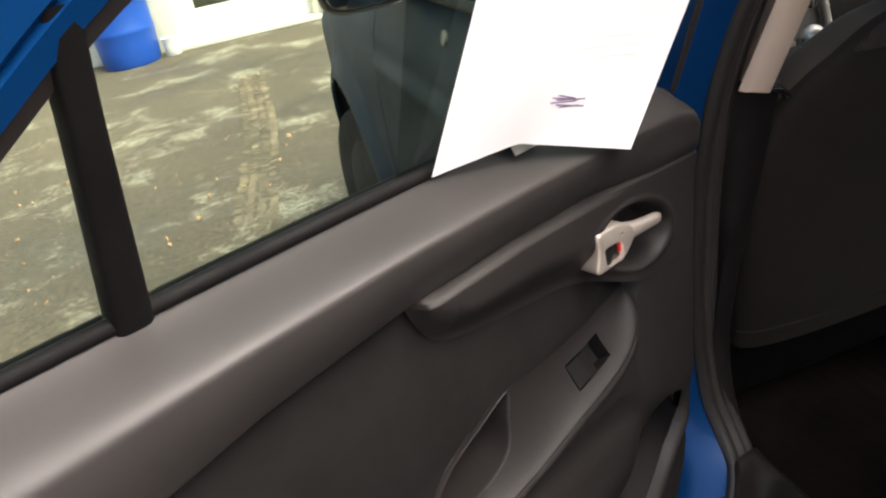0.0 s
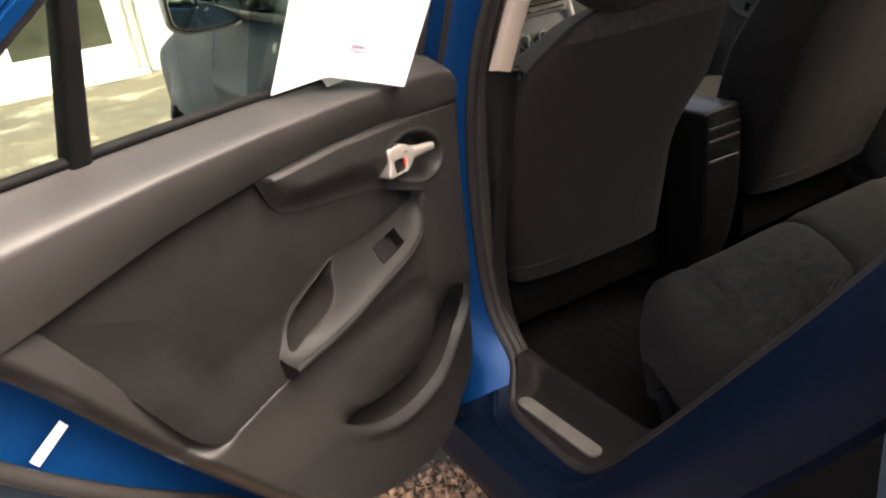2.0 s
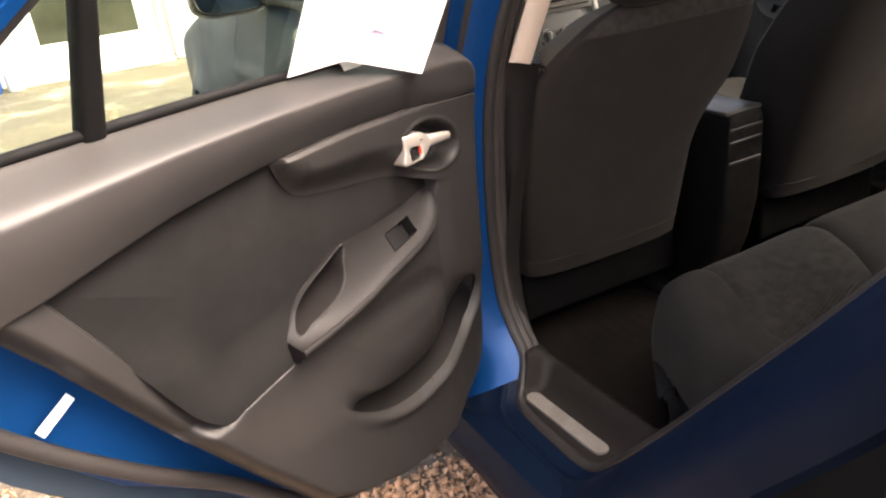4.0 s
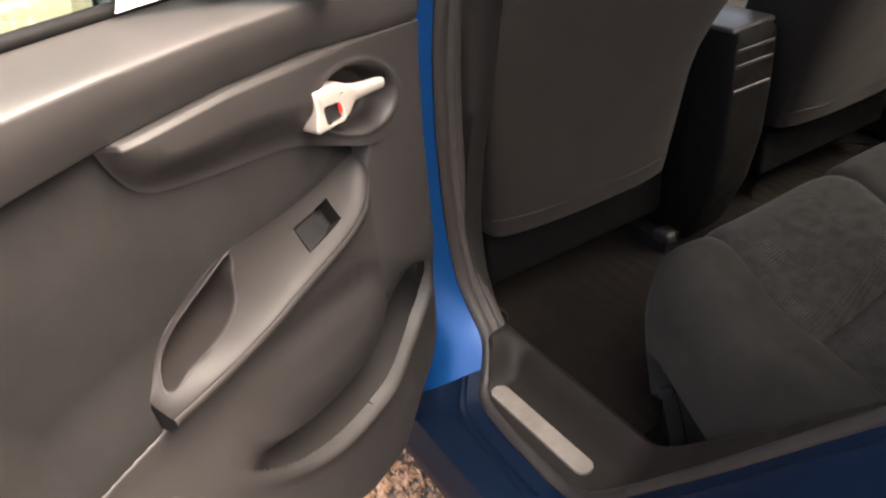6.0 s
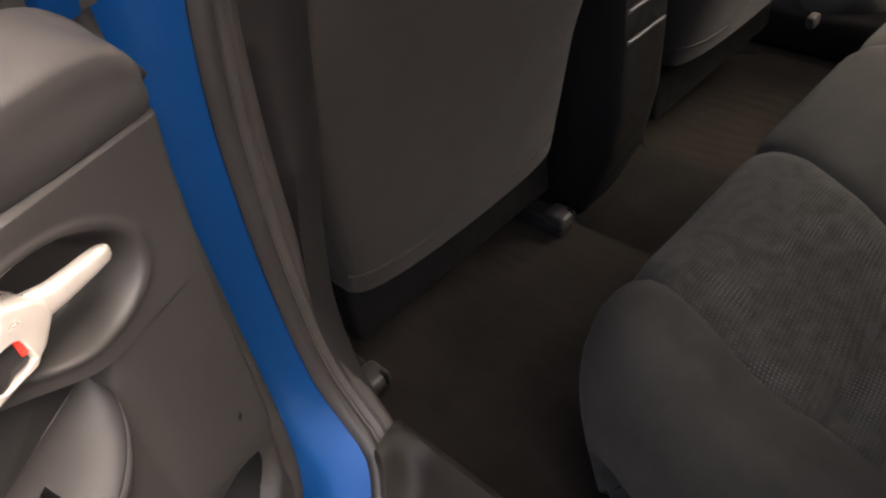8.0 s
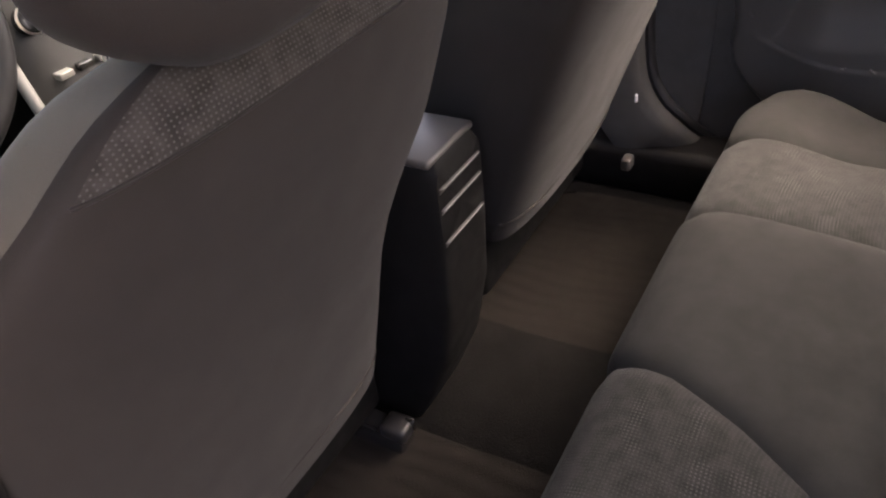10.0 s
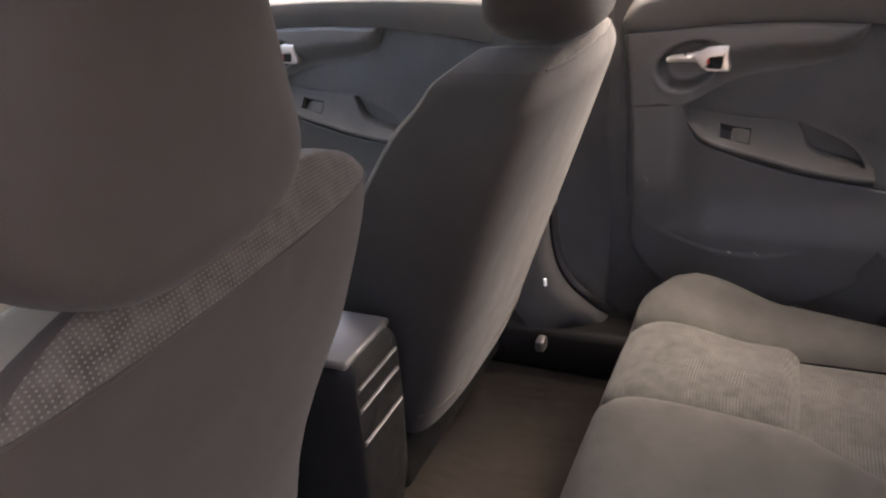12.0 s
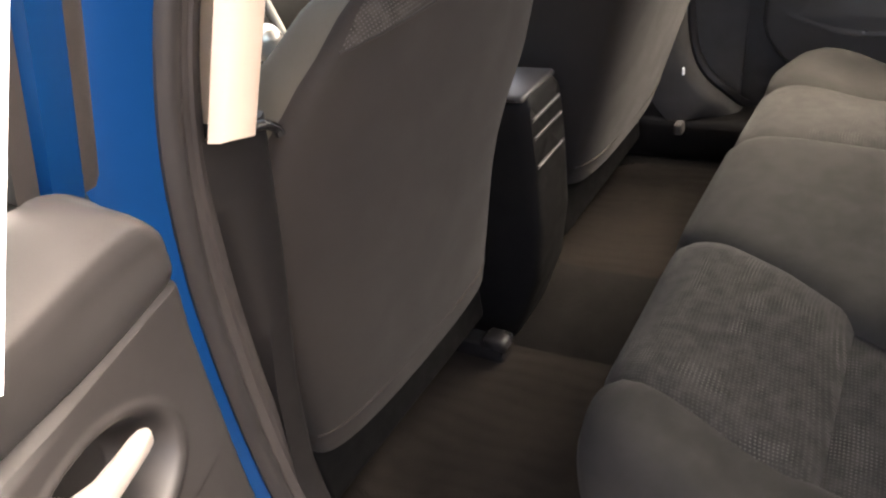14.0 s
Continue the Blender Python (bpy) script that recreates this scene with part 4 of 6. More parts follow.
    cu, cz = (U[:-1, :-1] + U[1:, 1:]) / 2, (Z[:-1, :-1] + Z[1:, 1:]) / 2
    keep = (inside(OUTLINE, cu, cz) > -0.0002) & (inside(FIELD, cu, cz) < 0.012) & (inside(POD, cu, cz) < 0.012)
    # the map pocket: the lining ends at a rounded lip, its back wall runs on behind
    slot = inside(POCKET, U, Z)
    su, sz = (inside(POCKET, U + h, Z) - inside(POCKET, U - h, Z)) / (2 * h), (inside(POCKET, U, Z + h) - inside(POCKET, U, Z - h)) / (2 * h)
    near = (np.abs(slot) < 0.6 * cell) & (Z < 0.69) & (U < 0.42)
    U, Z = np.where(near, U - slot * np.clip(su, -1, 1), U), np.where(near, Z - slot * np.clip(sz, -1, 1), Z)
    cu, cz = (U[:-1, :-1] + U[1:, 1:]) / 2, (Z[:-1, :-1] + Z[1:, 1:]) / 2
    if is_open:
        keep = keep & ((inside(POCKET, cu, cz) < 0.0) | (pocket_lip(cu, cz) < 0.002))
    V = lining_v(U, Z, 0.0 if is_open else 0.9)
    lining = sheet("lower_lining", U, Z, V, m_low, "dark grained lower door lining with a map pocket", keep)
    if is_open:
        U, Z = np.meshgrid(np.linspace(0.046, 0.440, 190), np.linspace(0.478, 0.730, 140), indexing="ij")
        cu, cz = (U[:-1, :-1] + U[1:, 1:]) / 2, (Z[:-1, :-1] + Z[1:, 1:]) / 2
        ob = sheet("pocket_back", U, Z, lining_v(U, Z, 1.0) - 0.0006, m_low, "", (inside(POCKET, cu, cz) > -0.04) & (pocket_lip(cu, cz) > 0.0))
        ob.parent = lining
    # armrest: a sloping top with a rounded rim, and the pull cup sunk into it
    us = np.concatenate([0.150 + 0.04 * np.linspace(0, 1, 30) ** 1.6, np.sort(np.append(np.linspace(0.192, 0.458, 170 if is_open else 60), (0.2105, 0.2112, 0.2618, 0.2625)))])
    qs = np.sort(np.append(np.linspace(0, 1, 44 if is_open else 24), (0.262, 0.272, 0.688, 0.698)))
    AU = []
    for u in us:
        zi, zr, vr = np.interp(u, *ARM_IN) + 0.004 * min(1, max(0, (u - 0.150) / 0.04)), np.interp(u, *ARM_RIM), np.interp(u, *ARM_OUT)
        zl = min(np.interp(u, LINE_U, LINE_Z), zr - 0.001)
        vi = float(cloth_v(np.array(u), np.array(zi))) + 0.0004
        vi = min(vi, vr - 0.0005)
        small = min(1.0, (vr - 0.009) / 0.030)
        row = [(vi - 0.02, zi + 0.002)]
        for q in qs:
            row.append((vi + (vr - vi) * q ** 1.35, zi + (zr - zi) * (1 - (1 - q) ** 1.35)))
        row += [(vr + 0.0008 * small, zr + 0.0006 * small), (vr + 0.0030 * small, zr - 0.0016 * small), (vr + 0.0036 * small, zr - 0.005 * small), (vr + 0.0015 * small, zr - 0.009 * small), (vr - 0.003 * small, zr - 0.012 * small),
                (vr - 0.005 * small, zr - 0.013 * small), (max(0.018, vr - 0.010) * small, min(zl + 0.003, zr - 0.014 * small)), (0.012 * small, zl + 0.001), (-0.015, zl - 0.002)]
        AU.append([(u, a, b) for a, b in row])
    AU = np.array(AU)
    # the mouth of the pull cup is cut out along its edge
    cd, h = inside(CUP, AU[..., 0], AU[..., 2]), 1e-4
    gu = (inside(CUP, AU[..., 0] + h, AU[..., 2]) - inside(CUP, AU[..., 0] - h, AU[..., 2])) / (2 * h)
    gz = (inside(CUP, AU[..., 0], AU[..., 2] + h) - inside(CUP, AU[..., 0], AU[..., 2] - h)) / (2 * h)
    near = np.abs(cd) < 0.0014
    near[:, :1], near[:, len(qs) + 1 :] = False, False
    AU[..., 0] -= np.where(near, cd * np.clip(gu, -1, 1), 0)
    AU[..., 2] -= np.where(near, cd * np.clip(gz, -1, 1), 0)
    in_cup = inside(CUP, (AU[:-1, :-1, 0] + AU[1:, 1:, 0]) / 2, (AU[:-1, :-1, 2] + AU[1:, 1:, 2]) / 2) > 0
    in_cup[:, len(qs) :] = False
    well = np.zeros(AU.shape[:2])
    well[:, 1 : len(qs) + 1] = ((us[:, None] > 0.211) & (us[:, None] < 0.262)) * ((qs > 0.27) & (qs < 0.69))
    AU[..., 1] -= 0.022 * well
    AU[..., 2] -= 0.016 * well
    AW = np.stack(np.broadcast_arrays(*place(AU[..., 0] * stretch, AU[..., 1], AU[..., 2])), -1)
    verts, faces = grid(AW, keep=~in_cup)
    m_, n_ = AW.shape[:2]
    faces.append(tuple(range((m_ - 1) * n_, m_ * n_)))
    arm = obj("armrest", verts, [tuple(reversed(q)) for q in faces] if mirror else faces, ARMREST if is_open else DOOR_HAZED_DARK, door, "brown-grey plastic armrest with a pull cup", sharp=75)

    # the cup: a bowl hung from that edge
    def top_v(u, z):
        zi, zr, vr = np.interp(u, *ARM_IN) + 0.004, np.interp(u, *ARM_RIM), np.interp(u, *ARM_OUT)
        q = 1 - (1 - min(1.0, max(0.0, (zi - z) / (zi - zr)))) ** (1 / 1.35)
        vi = float(cloth_v(np.array(u), np.array(zi))) + 0.0004
        return vi + (vr - vi) * q ** 1.35

    mu, mz = np.mean([p[0] for p in CUP]), np.mean([p[1] for p in CUP])
    bowl = []
    for f, d in ((1.0, 0.006), (0.984, 0.004), (0.975, 0.006), (0.965, 0.018), (0.95, 0.030), (0.90, 0.040), (0.75, 0.048), (0.45, 0.051), (0.1, 0.052)):
        bowl.append([spot(mu + (u - mu) * f, top_v(mu + (u - mu) * min(f, 1), mz + (z - mz) * min(f, 1)) * (1 - 0.5 * step(np.array(d), 0.01, 0.05)) - d, mz + (z - mz) * f) for u, z in CUP])
    rim = [[spot(mu + (u - mu) * f, top_v(mu + (u - mu) * f, mz + (z - mz) * f) - d, mz + (z - mz) * f) for u, z in CUP] for f, d in ((1.09, 0.0002), (1.05, -0.0008), (1.02, -0.0004), (1.0, 0.0008), (0.99, 0.0016), (0.982, 0.0045))]
    rim_verts, rim_faces = grid(np.array(rim), closed_v=True)
    obj("cup_rim", rim_verts, rim_faces, ARMREST if is_open else DOOR_HAZED_DARK, arm, sharp=60)
    cup_verts, cup_faces = grid(np.array(bowl), closed_v=True)
    obj("pull_cup", cup_verts, cup_faces, ARMREST if is_open else DOOR_HAZED_DARK, arm, "dark pull cup", sharp=60)

    def arm_at(u, q, up):
        zi, zr, vr = np.interp(u, *ARM_IN) + 0.002, np.interp(u, *ARM_RIM), np.interp(u, *ARM_OUT)
        return spot(u, 0.010 + (vr - 0.010) * q ** 1.35 + 0.7 * up, zi + (zr - zi) * (1 - (1 - q) ** 1.35) + 0.7 * up)

    # window switch let into the armrest
    for name, u0, u1, q0, q1, up, mat, label in (("switch_well", 0.2108, 0.2622, 0.266, 0.694, -0.020, MATT_BLACK, ""), ("window_switch", 0.231, 0.2608, 0.285, 0.675, 0.0004, MATT_BLACK, "dark rocking window switch")):
        rr = []
        for u in np.linspace(u0, u1, 8):
            tip_ = 0.004 * max(0, (0.243 - u) / 0.013) if name == "window_switch" else 0
            rr.append([arm_at(u, q0, up - tip_), arm_at(u, q0 * 0.7 + q1 * 0.3, up - tip_), arm_at(u, q1, up - tip_), arm_at(u, q1, -0.024), arm_at(u, q0, -0.024)])
        loft(name, rr, mat if is_open else DOOR_HAZED_DARK, arm, label)
    def hspot(u, v_, z):
        return spot(u + 0.006, v_ + 0.0085, z + 0.0045)

    # release handle: bezel round the lock button, and lever
    edge = smooth_path([(0.2085, 0.8895), (0.2125, 0.889), (0.2128, 0.884), (0.2125, 0.868), (0.216, 0.850), (0.207, 0.8475), (0.188, 0.848), (0.171, 0.851), (0.163, 0.857), (0.155, 0.866), (0.158, 0.876), (0.168, 0.883), (0.180, 0.8885), (0.197, 0.890)], 60, closed=True)
    mid_ = edge.mean(0)
    rings = [[hspot(mid_[0] + (a - mid_[0]) * f, vv, mid_[1] + (b - mid_[1]) * f) for a, b in edge] for f, vv in ((0.96, -0.005), (0.97, 0.020), (0.965, 0.0235), (0.93, 0.0255), (0.85, 0.0262))]
    # the window for the button
    turn_ = [math.atan2(b - mid_[1], a - mid_[0]) for a, b in edge]
    win = []
    for a in turn_:
        cc, ss = math.cos(a), math.sin(a)
        rad = 1 / (abs(cc) ** 5 / 0.0135**5 + abs(ss) ** 5 / 0.0105**5) ** 0.2
        win.append((0.190 + rad * cc + 0.12 * rad * ss, 0.8605 + rad * ss + 0.10 * rad * cc))
    rings.append([hspot(a, 0.0262, b) for a, b in win])
    rings.append([hspot(a, 0.0255, b) for a, b in [((a - 0.19) * 0.96 + 0.19, (b - 0.8605) * 0.96 + 0.8605) for a, b in win]])
    rings.append([hspot(a, 0.012, b) for a, b in [((a - 0.19) * 0.95 + 0.19, (b - 0.8605) * 0.95 + 0.8605) for a, b in win]])
    verts, faces = grid(np.array(rings), closed_v=True)
    handle = obj("release_handle", verts, faces, SATIN, door, "satin silver door release handle", sharp=50)
    lev = []
    for u, zc, hh, v0, v1 in ((0.174, 0.868, 0.0110, 0.008, 0.0215), (0.160, 0.869, 0.0096, 0.012, 0.0232), (0.150, 0.8685, 0.0078, 0.016, 0.0264), (0.132, 0.867, 0.0066, 0.017, 0.0272), (0.120, 0.8655, 0.0062, 0.017, 0.0265), (0.114, 0.8645, 0.0054, 0.0175, 0.0255), (0.1105, 0.864, 0.0035, 0.019, 0.0235)):
        lev.append([hspot(u, v0 + (v1 - v0) * (0.5 + 0.5 * b), zc + hh * a) for a, b in rounded(1, 1, 18, 2.6)])
    lev = np.array(lev)
    lev = np.stack([np.stack([np.interp(np.linspace(0, 6, 26), np.arange(7), lev[:, k, c]) for c in range(3)], -1) for k in range(18)], 1)
    loft("lever", lev, SATIN, handle)
    rr = [[hspot(u, 0.008, 0.8695), hspot(u, 0.0215 + 0.0035 * g, 0.869), hspot(u, 0.022 + 0.003 * g, 0.860), hspot(u, 0.0215 + 0.0035 * g, 0.852), hspot(u, 0.008, 0.8515)] for u, g in ((0.1775, 0), (0.182, 0.3), (0.188, 0.15), (0.195, 0.8), (0.2025, 1))]
    loft("lock_button", rr, BLACK, handle, "black lock button")
    rr = [[hspot(u, 0.018, 0.8675), hspot(u, vv, 0.867), hspot(u, vv, 0.8575), hspot(u, 0.018, 0.857)] for u, vv in ((0.1770, 0.0235), (0.1785, 0.0242), (0.1808, 0.0238))]
    loft("lock_mark", rr, RED, handle, "red unlocked mark")
    # cover cap and clip at the belt edge
    return arm


# the open left rear door
TH = radians(66.5)
HX, HY = -0.765, -0.040
DX, DY, NX, NY = -math.sin(TH), -math.cos(TH), math.cos(TH), -math.sin(TH)


def open_door(u, v_, z):
    return (HX + DX * u + NX * v_, HY + DY * u + NY * v_, z)


rear_door = thing("rear_door", "open blue rear door with a dark grey lining", "car door")
door_leaf(rear_door, open_door, False, True)
SHEET = [(0.02, 0.955), (0.000, 0.80), (0.002, 0.50), (0.015, 0.42), (0.05, 0.365), (0.12, 0.345), (0.30, 0.345), (0.40, 0.370), (0.47, 0.420), (0.55, 0.510), (0.655, 0.595), (0.73, 0.690), (0.785, 0.770), (0.835, 0.860), (0.855, 0.920), (0.862, 0.960), (0.4, 0.965)]


def slab(name, poly, v0, v1, mat, parent, label="", bevel=0.005, place=open_door):
    bm = bmesh.new()
    front = [bm.verts.new(place(u, v1, z)) for u, z in poly]
    back = [bm.verts.new(place(u, v0, z)) for u, z in poly]
    f1 = bm.faces.new(front)
    f0 = bm.faces.new(list(reversed(back)))
    k = len(poly)
    for i in range(k):
        bm.faces.new((front[i], back[i], back[(i + 1) % k], front[(i + 1) % k]))
    if bevel:
        bmesh.ops.bevel(bm, geom=list({e for f_ in (f0, f1) for e in f_.edges}), offset=bevel, segments=2, profile=0.5, affect="EDGES")
    return part(name, bm, mat, parent, label)


slab("inner_panel", SHEET, -0.096, -0.068, BLUE, rear_door, "blue painted inner door panel", 0.008)
SKIN = [(-0.012, 0.955), (-0.015, 0.6), (-0.010, 0.36), (0.02, 0.325), (0.30, 0.322), (0.42, 0.345), (0.50, 0.405), (0.575, 0.485), (0.675, 0.568), (0.755, 0.665), (0.81, 0.750), (0.86, 0.845), (0.895, 0.93), (0.897, 0.96)]
slab("outer_skin", SKIN, -0.116, -0.090, BLUE_GRIMY, rear_door, "salt-grimed outer door skin", 0.006)
tube("weatherstrip", [open_door(u, -0.040, z) for u, z in ((0.010, 0.95), (0.008, 0.70), (0.012, 0.46), (0.06, 0.382), (0.14, 0.362), (0.30, 0.362), (0.39, 0.388), (0.46, 0.440), (0.545, 0.530), (0.655, 0.632), (0.755, 0.742), (0.81, 0.83), (0.85, 0.93))], 0.010, RUBBER, rear_door, "black rubber weatherstrip", count=120)
block("label_sticker", (0, 0, 0), (0.012, 0.001, 0.046), LABEL, rear_door, "small white label", bevel=0.0, matrix=Matrix.Translation(open_door(0.722, -0.0445, 0.722)) @ Matrix.Rotation(math.atan2(DY, DX), 4, "Z") @ Matrix.Rotation(radians(-60), 4, "Y"))
disc("panel_plug", open_door(0.775, -0.045, 0.80), (NX, NY, 0), 0.014, 0.006, RUBBER, rear_door, "black rubber plug")


def leaning(u, z, off=0.0):
    return open_door(u, tumble(z) + off, z)


# window frame of the open door: painted inside, black rubber outside, glass and the bar of the fixed pane
LOWER = [(0.790, 1.004), (0.762, 1.030), (0.700, 1.088), (0.638, 1.140), (0.574, 1.187), (0.490, 1.232), (0.38, 1.278), (0.26, 1.312), (0.14, 1.332), (0.055, 1.335)]
path_low = smooth_path(LOWER, 60)
dl = np.gradient(path_low, axis=0)
nl = np.stack([-dl[:, 1], dl[:, 0]], 1)
nl /= np.linalg.norm(nl, axis=1, keepdims=True)
if nl[30, 1] < 0:
    nl = -nl
for name, prof, mat, label in (("frame_paint", ((0.0, 0.004), (0.002, 0.012), (0.014, 0.014), (0.017, 0.009), (0.020, 0.014), (0.036, 0.012), (0.037, -0.02), (0.0, -0.02), (0.0, 0.004)), BLUE, "blue painted window frame"),
                              ("frame_rubber", ((0.035, 0.002), (0.038, 0.010), (0.046, 0.013), (0.051, 0.006), (0.056, 0.010), (0.063, 0.004), (0.066, -0.012), (0.064, -0.03), (0.035, -0.03), (0.035, 0.002)), MATT_BLACK, "black rubber round the window frame"),
                              ("glass_run", ((-0.007, -0.004), (-0.007, 0.006), (0.001, 0.008), (0.001, -0.012), (-0.007, -0.012), (-0.007, -0.004)), RUBBER, "")):
    P = np.array([[leaning(p[0] + a * q[0], p[1] + a * q[1], b) for a, b in prof] for p, q in zip(path_low, nl)])
    verts, faces = grid(P)
    obj(name, verts, faces, mat, rear_door, label)
for name, prof, mat, label in (("frame_paint", ((0.028, -0.012), (0.028, 0.008), (0.024, 0.014), (-0.004, 0.014), (-0.006, -0.02), (0.028, -0.02), (0.028, -0.012)), BLUE, "blue painted window frame"),
                               ("frame_rubber", ((-0.004, 0.010), (-0.016, 0.014), (-0.030, 0.008), (-0.034, -0.02), (-0.004, -0.02), (-0.004, 0.010)), RUBBER_WORN, ""),
                               ("glass_run", ((0.027, -0.010), (0.027, 0.009), (0.044, 0.008), (0.046, -0.010), (0.027, -0.010)), RUBBER_WORN, "grey rubber glass run")):
    P = np.array([[leaning(a + 0.03 + 0.035 * (z - 0.97) / 0.36, z, b) for a, b in prof] for z in np.linspace(0.955, 1.345, 20)])
    verts, faces = grid(P)
    obj(name, verts, faces, mat, rear_door, label)
bm_pts = [(0.060, 0.94)] + [(0.79, 0.985)] + [tuple(p) for p in path_low[::3]] + [(0.060, 1.33)]
P = np.array([[leaning(u, z, o_) for u, z in bm_pts] for o_ in (-0.004, -0.0075)])
k = len(bm_pts)
bm = bmesh.new()
a_ = [bm.verts.new(p) for p in P[0]]
b_ = [bm.verts.new(p) for p in P[1]]
bm.faces.new(a_), bm.faces.new(list(reversed(b_)))
for i in range(k):
    bm.faces.new((a_[i], b_[i], b_[(i + 1) % k], a_[(i + 1) % k]))
o = part("window_glass", bm, GLASS, rear_door, "green-tinted door glass")
o.visible_shadow = False
rings = []
for z in np.linspace(0.985, 1.19, 14):
    uc = 0.602 - 0.02 * (z - 1.0)
    rings.append([leaning(uc + a, z, b) for a, b in rounded(0.0095 + 0.004 * (1.0 - min(1, (z - 0.985) / 0.15)), 0.013, 18)])
loft("divider_bar", rings, MATT_BLACK, rear_door, "black bar between the panes")
tube("belt_strip", [leaning(u, z + 0.002, 0.004) for u, z in ((0.07, 0.972), (0.14, 0.988), (0.24, 0.998), (0.40, 1.005), (0.60, 1.006), (0.785, 1.004))], 0.006, MATT_BLACK, rear_door, "black rubber belt strip", count=60)
tube("belt_strip", [leaning(u, z - 0.010, -0.020) for u, z in ((0.05, 0.972), (0.14, 0.988), (0.24, 0.998), (0.40, 1.005), (0.60, 1.006), (0.80, 1.004))], 0.008, MATT_BLACK, rear_door, count=60)

# papers hung over the glass of the open door
BL, BR, TL, TR = (0.366, 0.004, 1.005), (0.1985, 0.062, 0.974), (0.310, 0.108, 1.270), (0.052, 0.118, 1.245)


def sheet_point(a, b, lift=0.0):
    """A point of the hanging sheet: a across, b up."""
    p = [(1 - a) * (1 - b) * BL[k] + a * (1 - b) * BR[k] + (1 - a) * b * TL[k] + a * b * TR[k] for k in range(3)]
    u, v_, z = p
    notch = 0.018 * (a / 0.42 if a < 0.42 else (1 - a) / 0.58) * (1 - b) ** 3
    v_ = max(tumble(z) + 0.005, v_ + 0.012 * math.sin(a * math.pi) * math.sin(b * math.pi)) + lift
    return open_door(u, v_, z + notch)


paper = thing("paper_sheet", "white printed sheet hung over the inside of the door window", "paper")
P = np.array([[sheet_point(a, b) for b in np.linspace(0, 1, 24)] for a in np.linspace(0, 1, 24)])
shell("sheet", P, 0.0004, PAPER, paper)


def mark(name, a0, a1, b0, b1, mat, slope=0.0):
    P = np.array([[sheet_point(a, b + slope * (a - a0), 0.0002) for b in (b0, b1)] for a in np.linspace(a0, a1, 12)])
    shell(name, P, 0.0001, mat, paper)


rnd = random.Random(7)
for k in range(22):
    b0 = 0.27 + k * 0.028 + (0.02 if k > 12 else 0)
    mark("print_line", 0.40 + (0.1 if k % 9 == 0 else 0), 0.80 + 0.14 * rnd.random(), b0, b0 + 0.0022, PRINT)
for a0, a1, b0, sl in ((0.47, 0.60, 0.150, -0.05), (0.49, 0.63, 0.143, 0.02), (0.47, 0.59, 0.134, 0.05), (0.50, 0.64, 0.128, -0.03), (0.49, 0.58, 0.158, -0.12), (0.52, 0.61, 0.120, 0.08)):
    mark("scribble", a0, a1, b0, b0 + 0.004, INK, sl)
sleeve = thing("plastic_sleeve", "clear plastic sleeve behind the sheet with a grey hook", "sleeve")
P = np.array([[leaning(u + 0.02 * (z - 1), z, 0.0025) for z in np.linspace(1.002, 1.30, 10)] for u in (0.392, 0.34, 0.27, 0.20)])
o = shell("film", P, 0.0006, SLEEVE, sleeve)
o.visible_shadow = False
P = np.array([[open_door(u, v_, z) for u in np.linspace(0.292, 0.262, 6)] for v_, z in ((-0.010, 1.024), (-0.003, 1.015), (0.010, 1.010), (0.018, 1.003), (0.021, 0.997))])
shell("hook", P, 0.001, SILVER, sleeve, "translucent grey hook")

# the left front door, shut, with its mirror
front_door = thing("front_door", "shut blue front door with salt-grimed paint and tinted glass", "car door")
P = np.array([[(float(skin_x(-1, y, z)) - (0.010 * math.exp(-((z - 0.83) / 0.02) ** 2) + 0.008 * math.exp(-((z - 0.40) / 0.03) ** 2)), y, z) for z in np.linspace(0.30, 1.005, 60)] for y in np.linspace(0.058, 0.990, 60)])
shell("outer_skin", P, 0.008, BLUE_GRIMY, front_door, "salt-grimed outer door skin", flip=True)
P = np.array([[(-0.822 + 0.42 * (z - 1.0), y, z) for y in (0.06 - 0.3 * (z - 1), 0.30, 0.55, max(0.56, 1.0 - 1.45 * (z - 1)))] for z in np.linspace(0.99, 1.36, 10)])
o = shell("window_glass", P, 0.004, GLASS, front_door, "green-tinted door glass", flip=True)
o.visible_shadow = False
bar("window_frame", [(-0.815, 1.03, 1.0), (-0.76, 0.86, 1.13), (-0.70, 0.66, 1.27), (-0.655, 0.46, 1.365), (-0.64, 0.2, 1.385), (-0.645, -0.04, 1.37)], 0.035, 0.035, RUBBER, front_door, "black window frame", 40)
bar("window_frame", [(-0.645, -0.045, 1.37), (-0.74, 0.0, 1.17), (-0.815, 0.06, 1.0)], 0.05, 0.02, RUBBER, front_door, "", 16)
tube("belt_strip", [(-0.838, 0.06, 1.008), (-0.838, 0.5, 1.008), (-0.838, 0.98, 1.006)], 0.009, RUBBER, front_door, "black rubber belt strip")
block("mirror_gusset", (-0.828, 0.80, 1.0), (-0.800, 0.98, 1.075), RUBBER, front_door, bevel=0.006, shape=lambda c: Vector((c.x + 0.42 * (c.z - 1.0), c.y - 0.9 * max(0, c.z - 1.02), c.z)))
mr = []
for y, k in ((0.760, 0.90), (0.750, 0.97), (0.760, 1.0), (0.79, 1.0), (0.825, 0.92), (0.855, 0.70), (0.865, 0.35)):
    mr.append([(-0.914 + p * k, y, 1.050 + q * k) for p, q in rounded(0.092, 0.066, 36, 4.2)])
mirror = loft("door_mirror", mr, BLACK, front_door, "black door mirror")
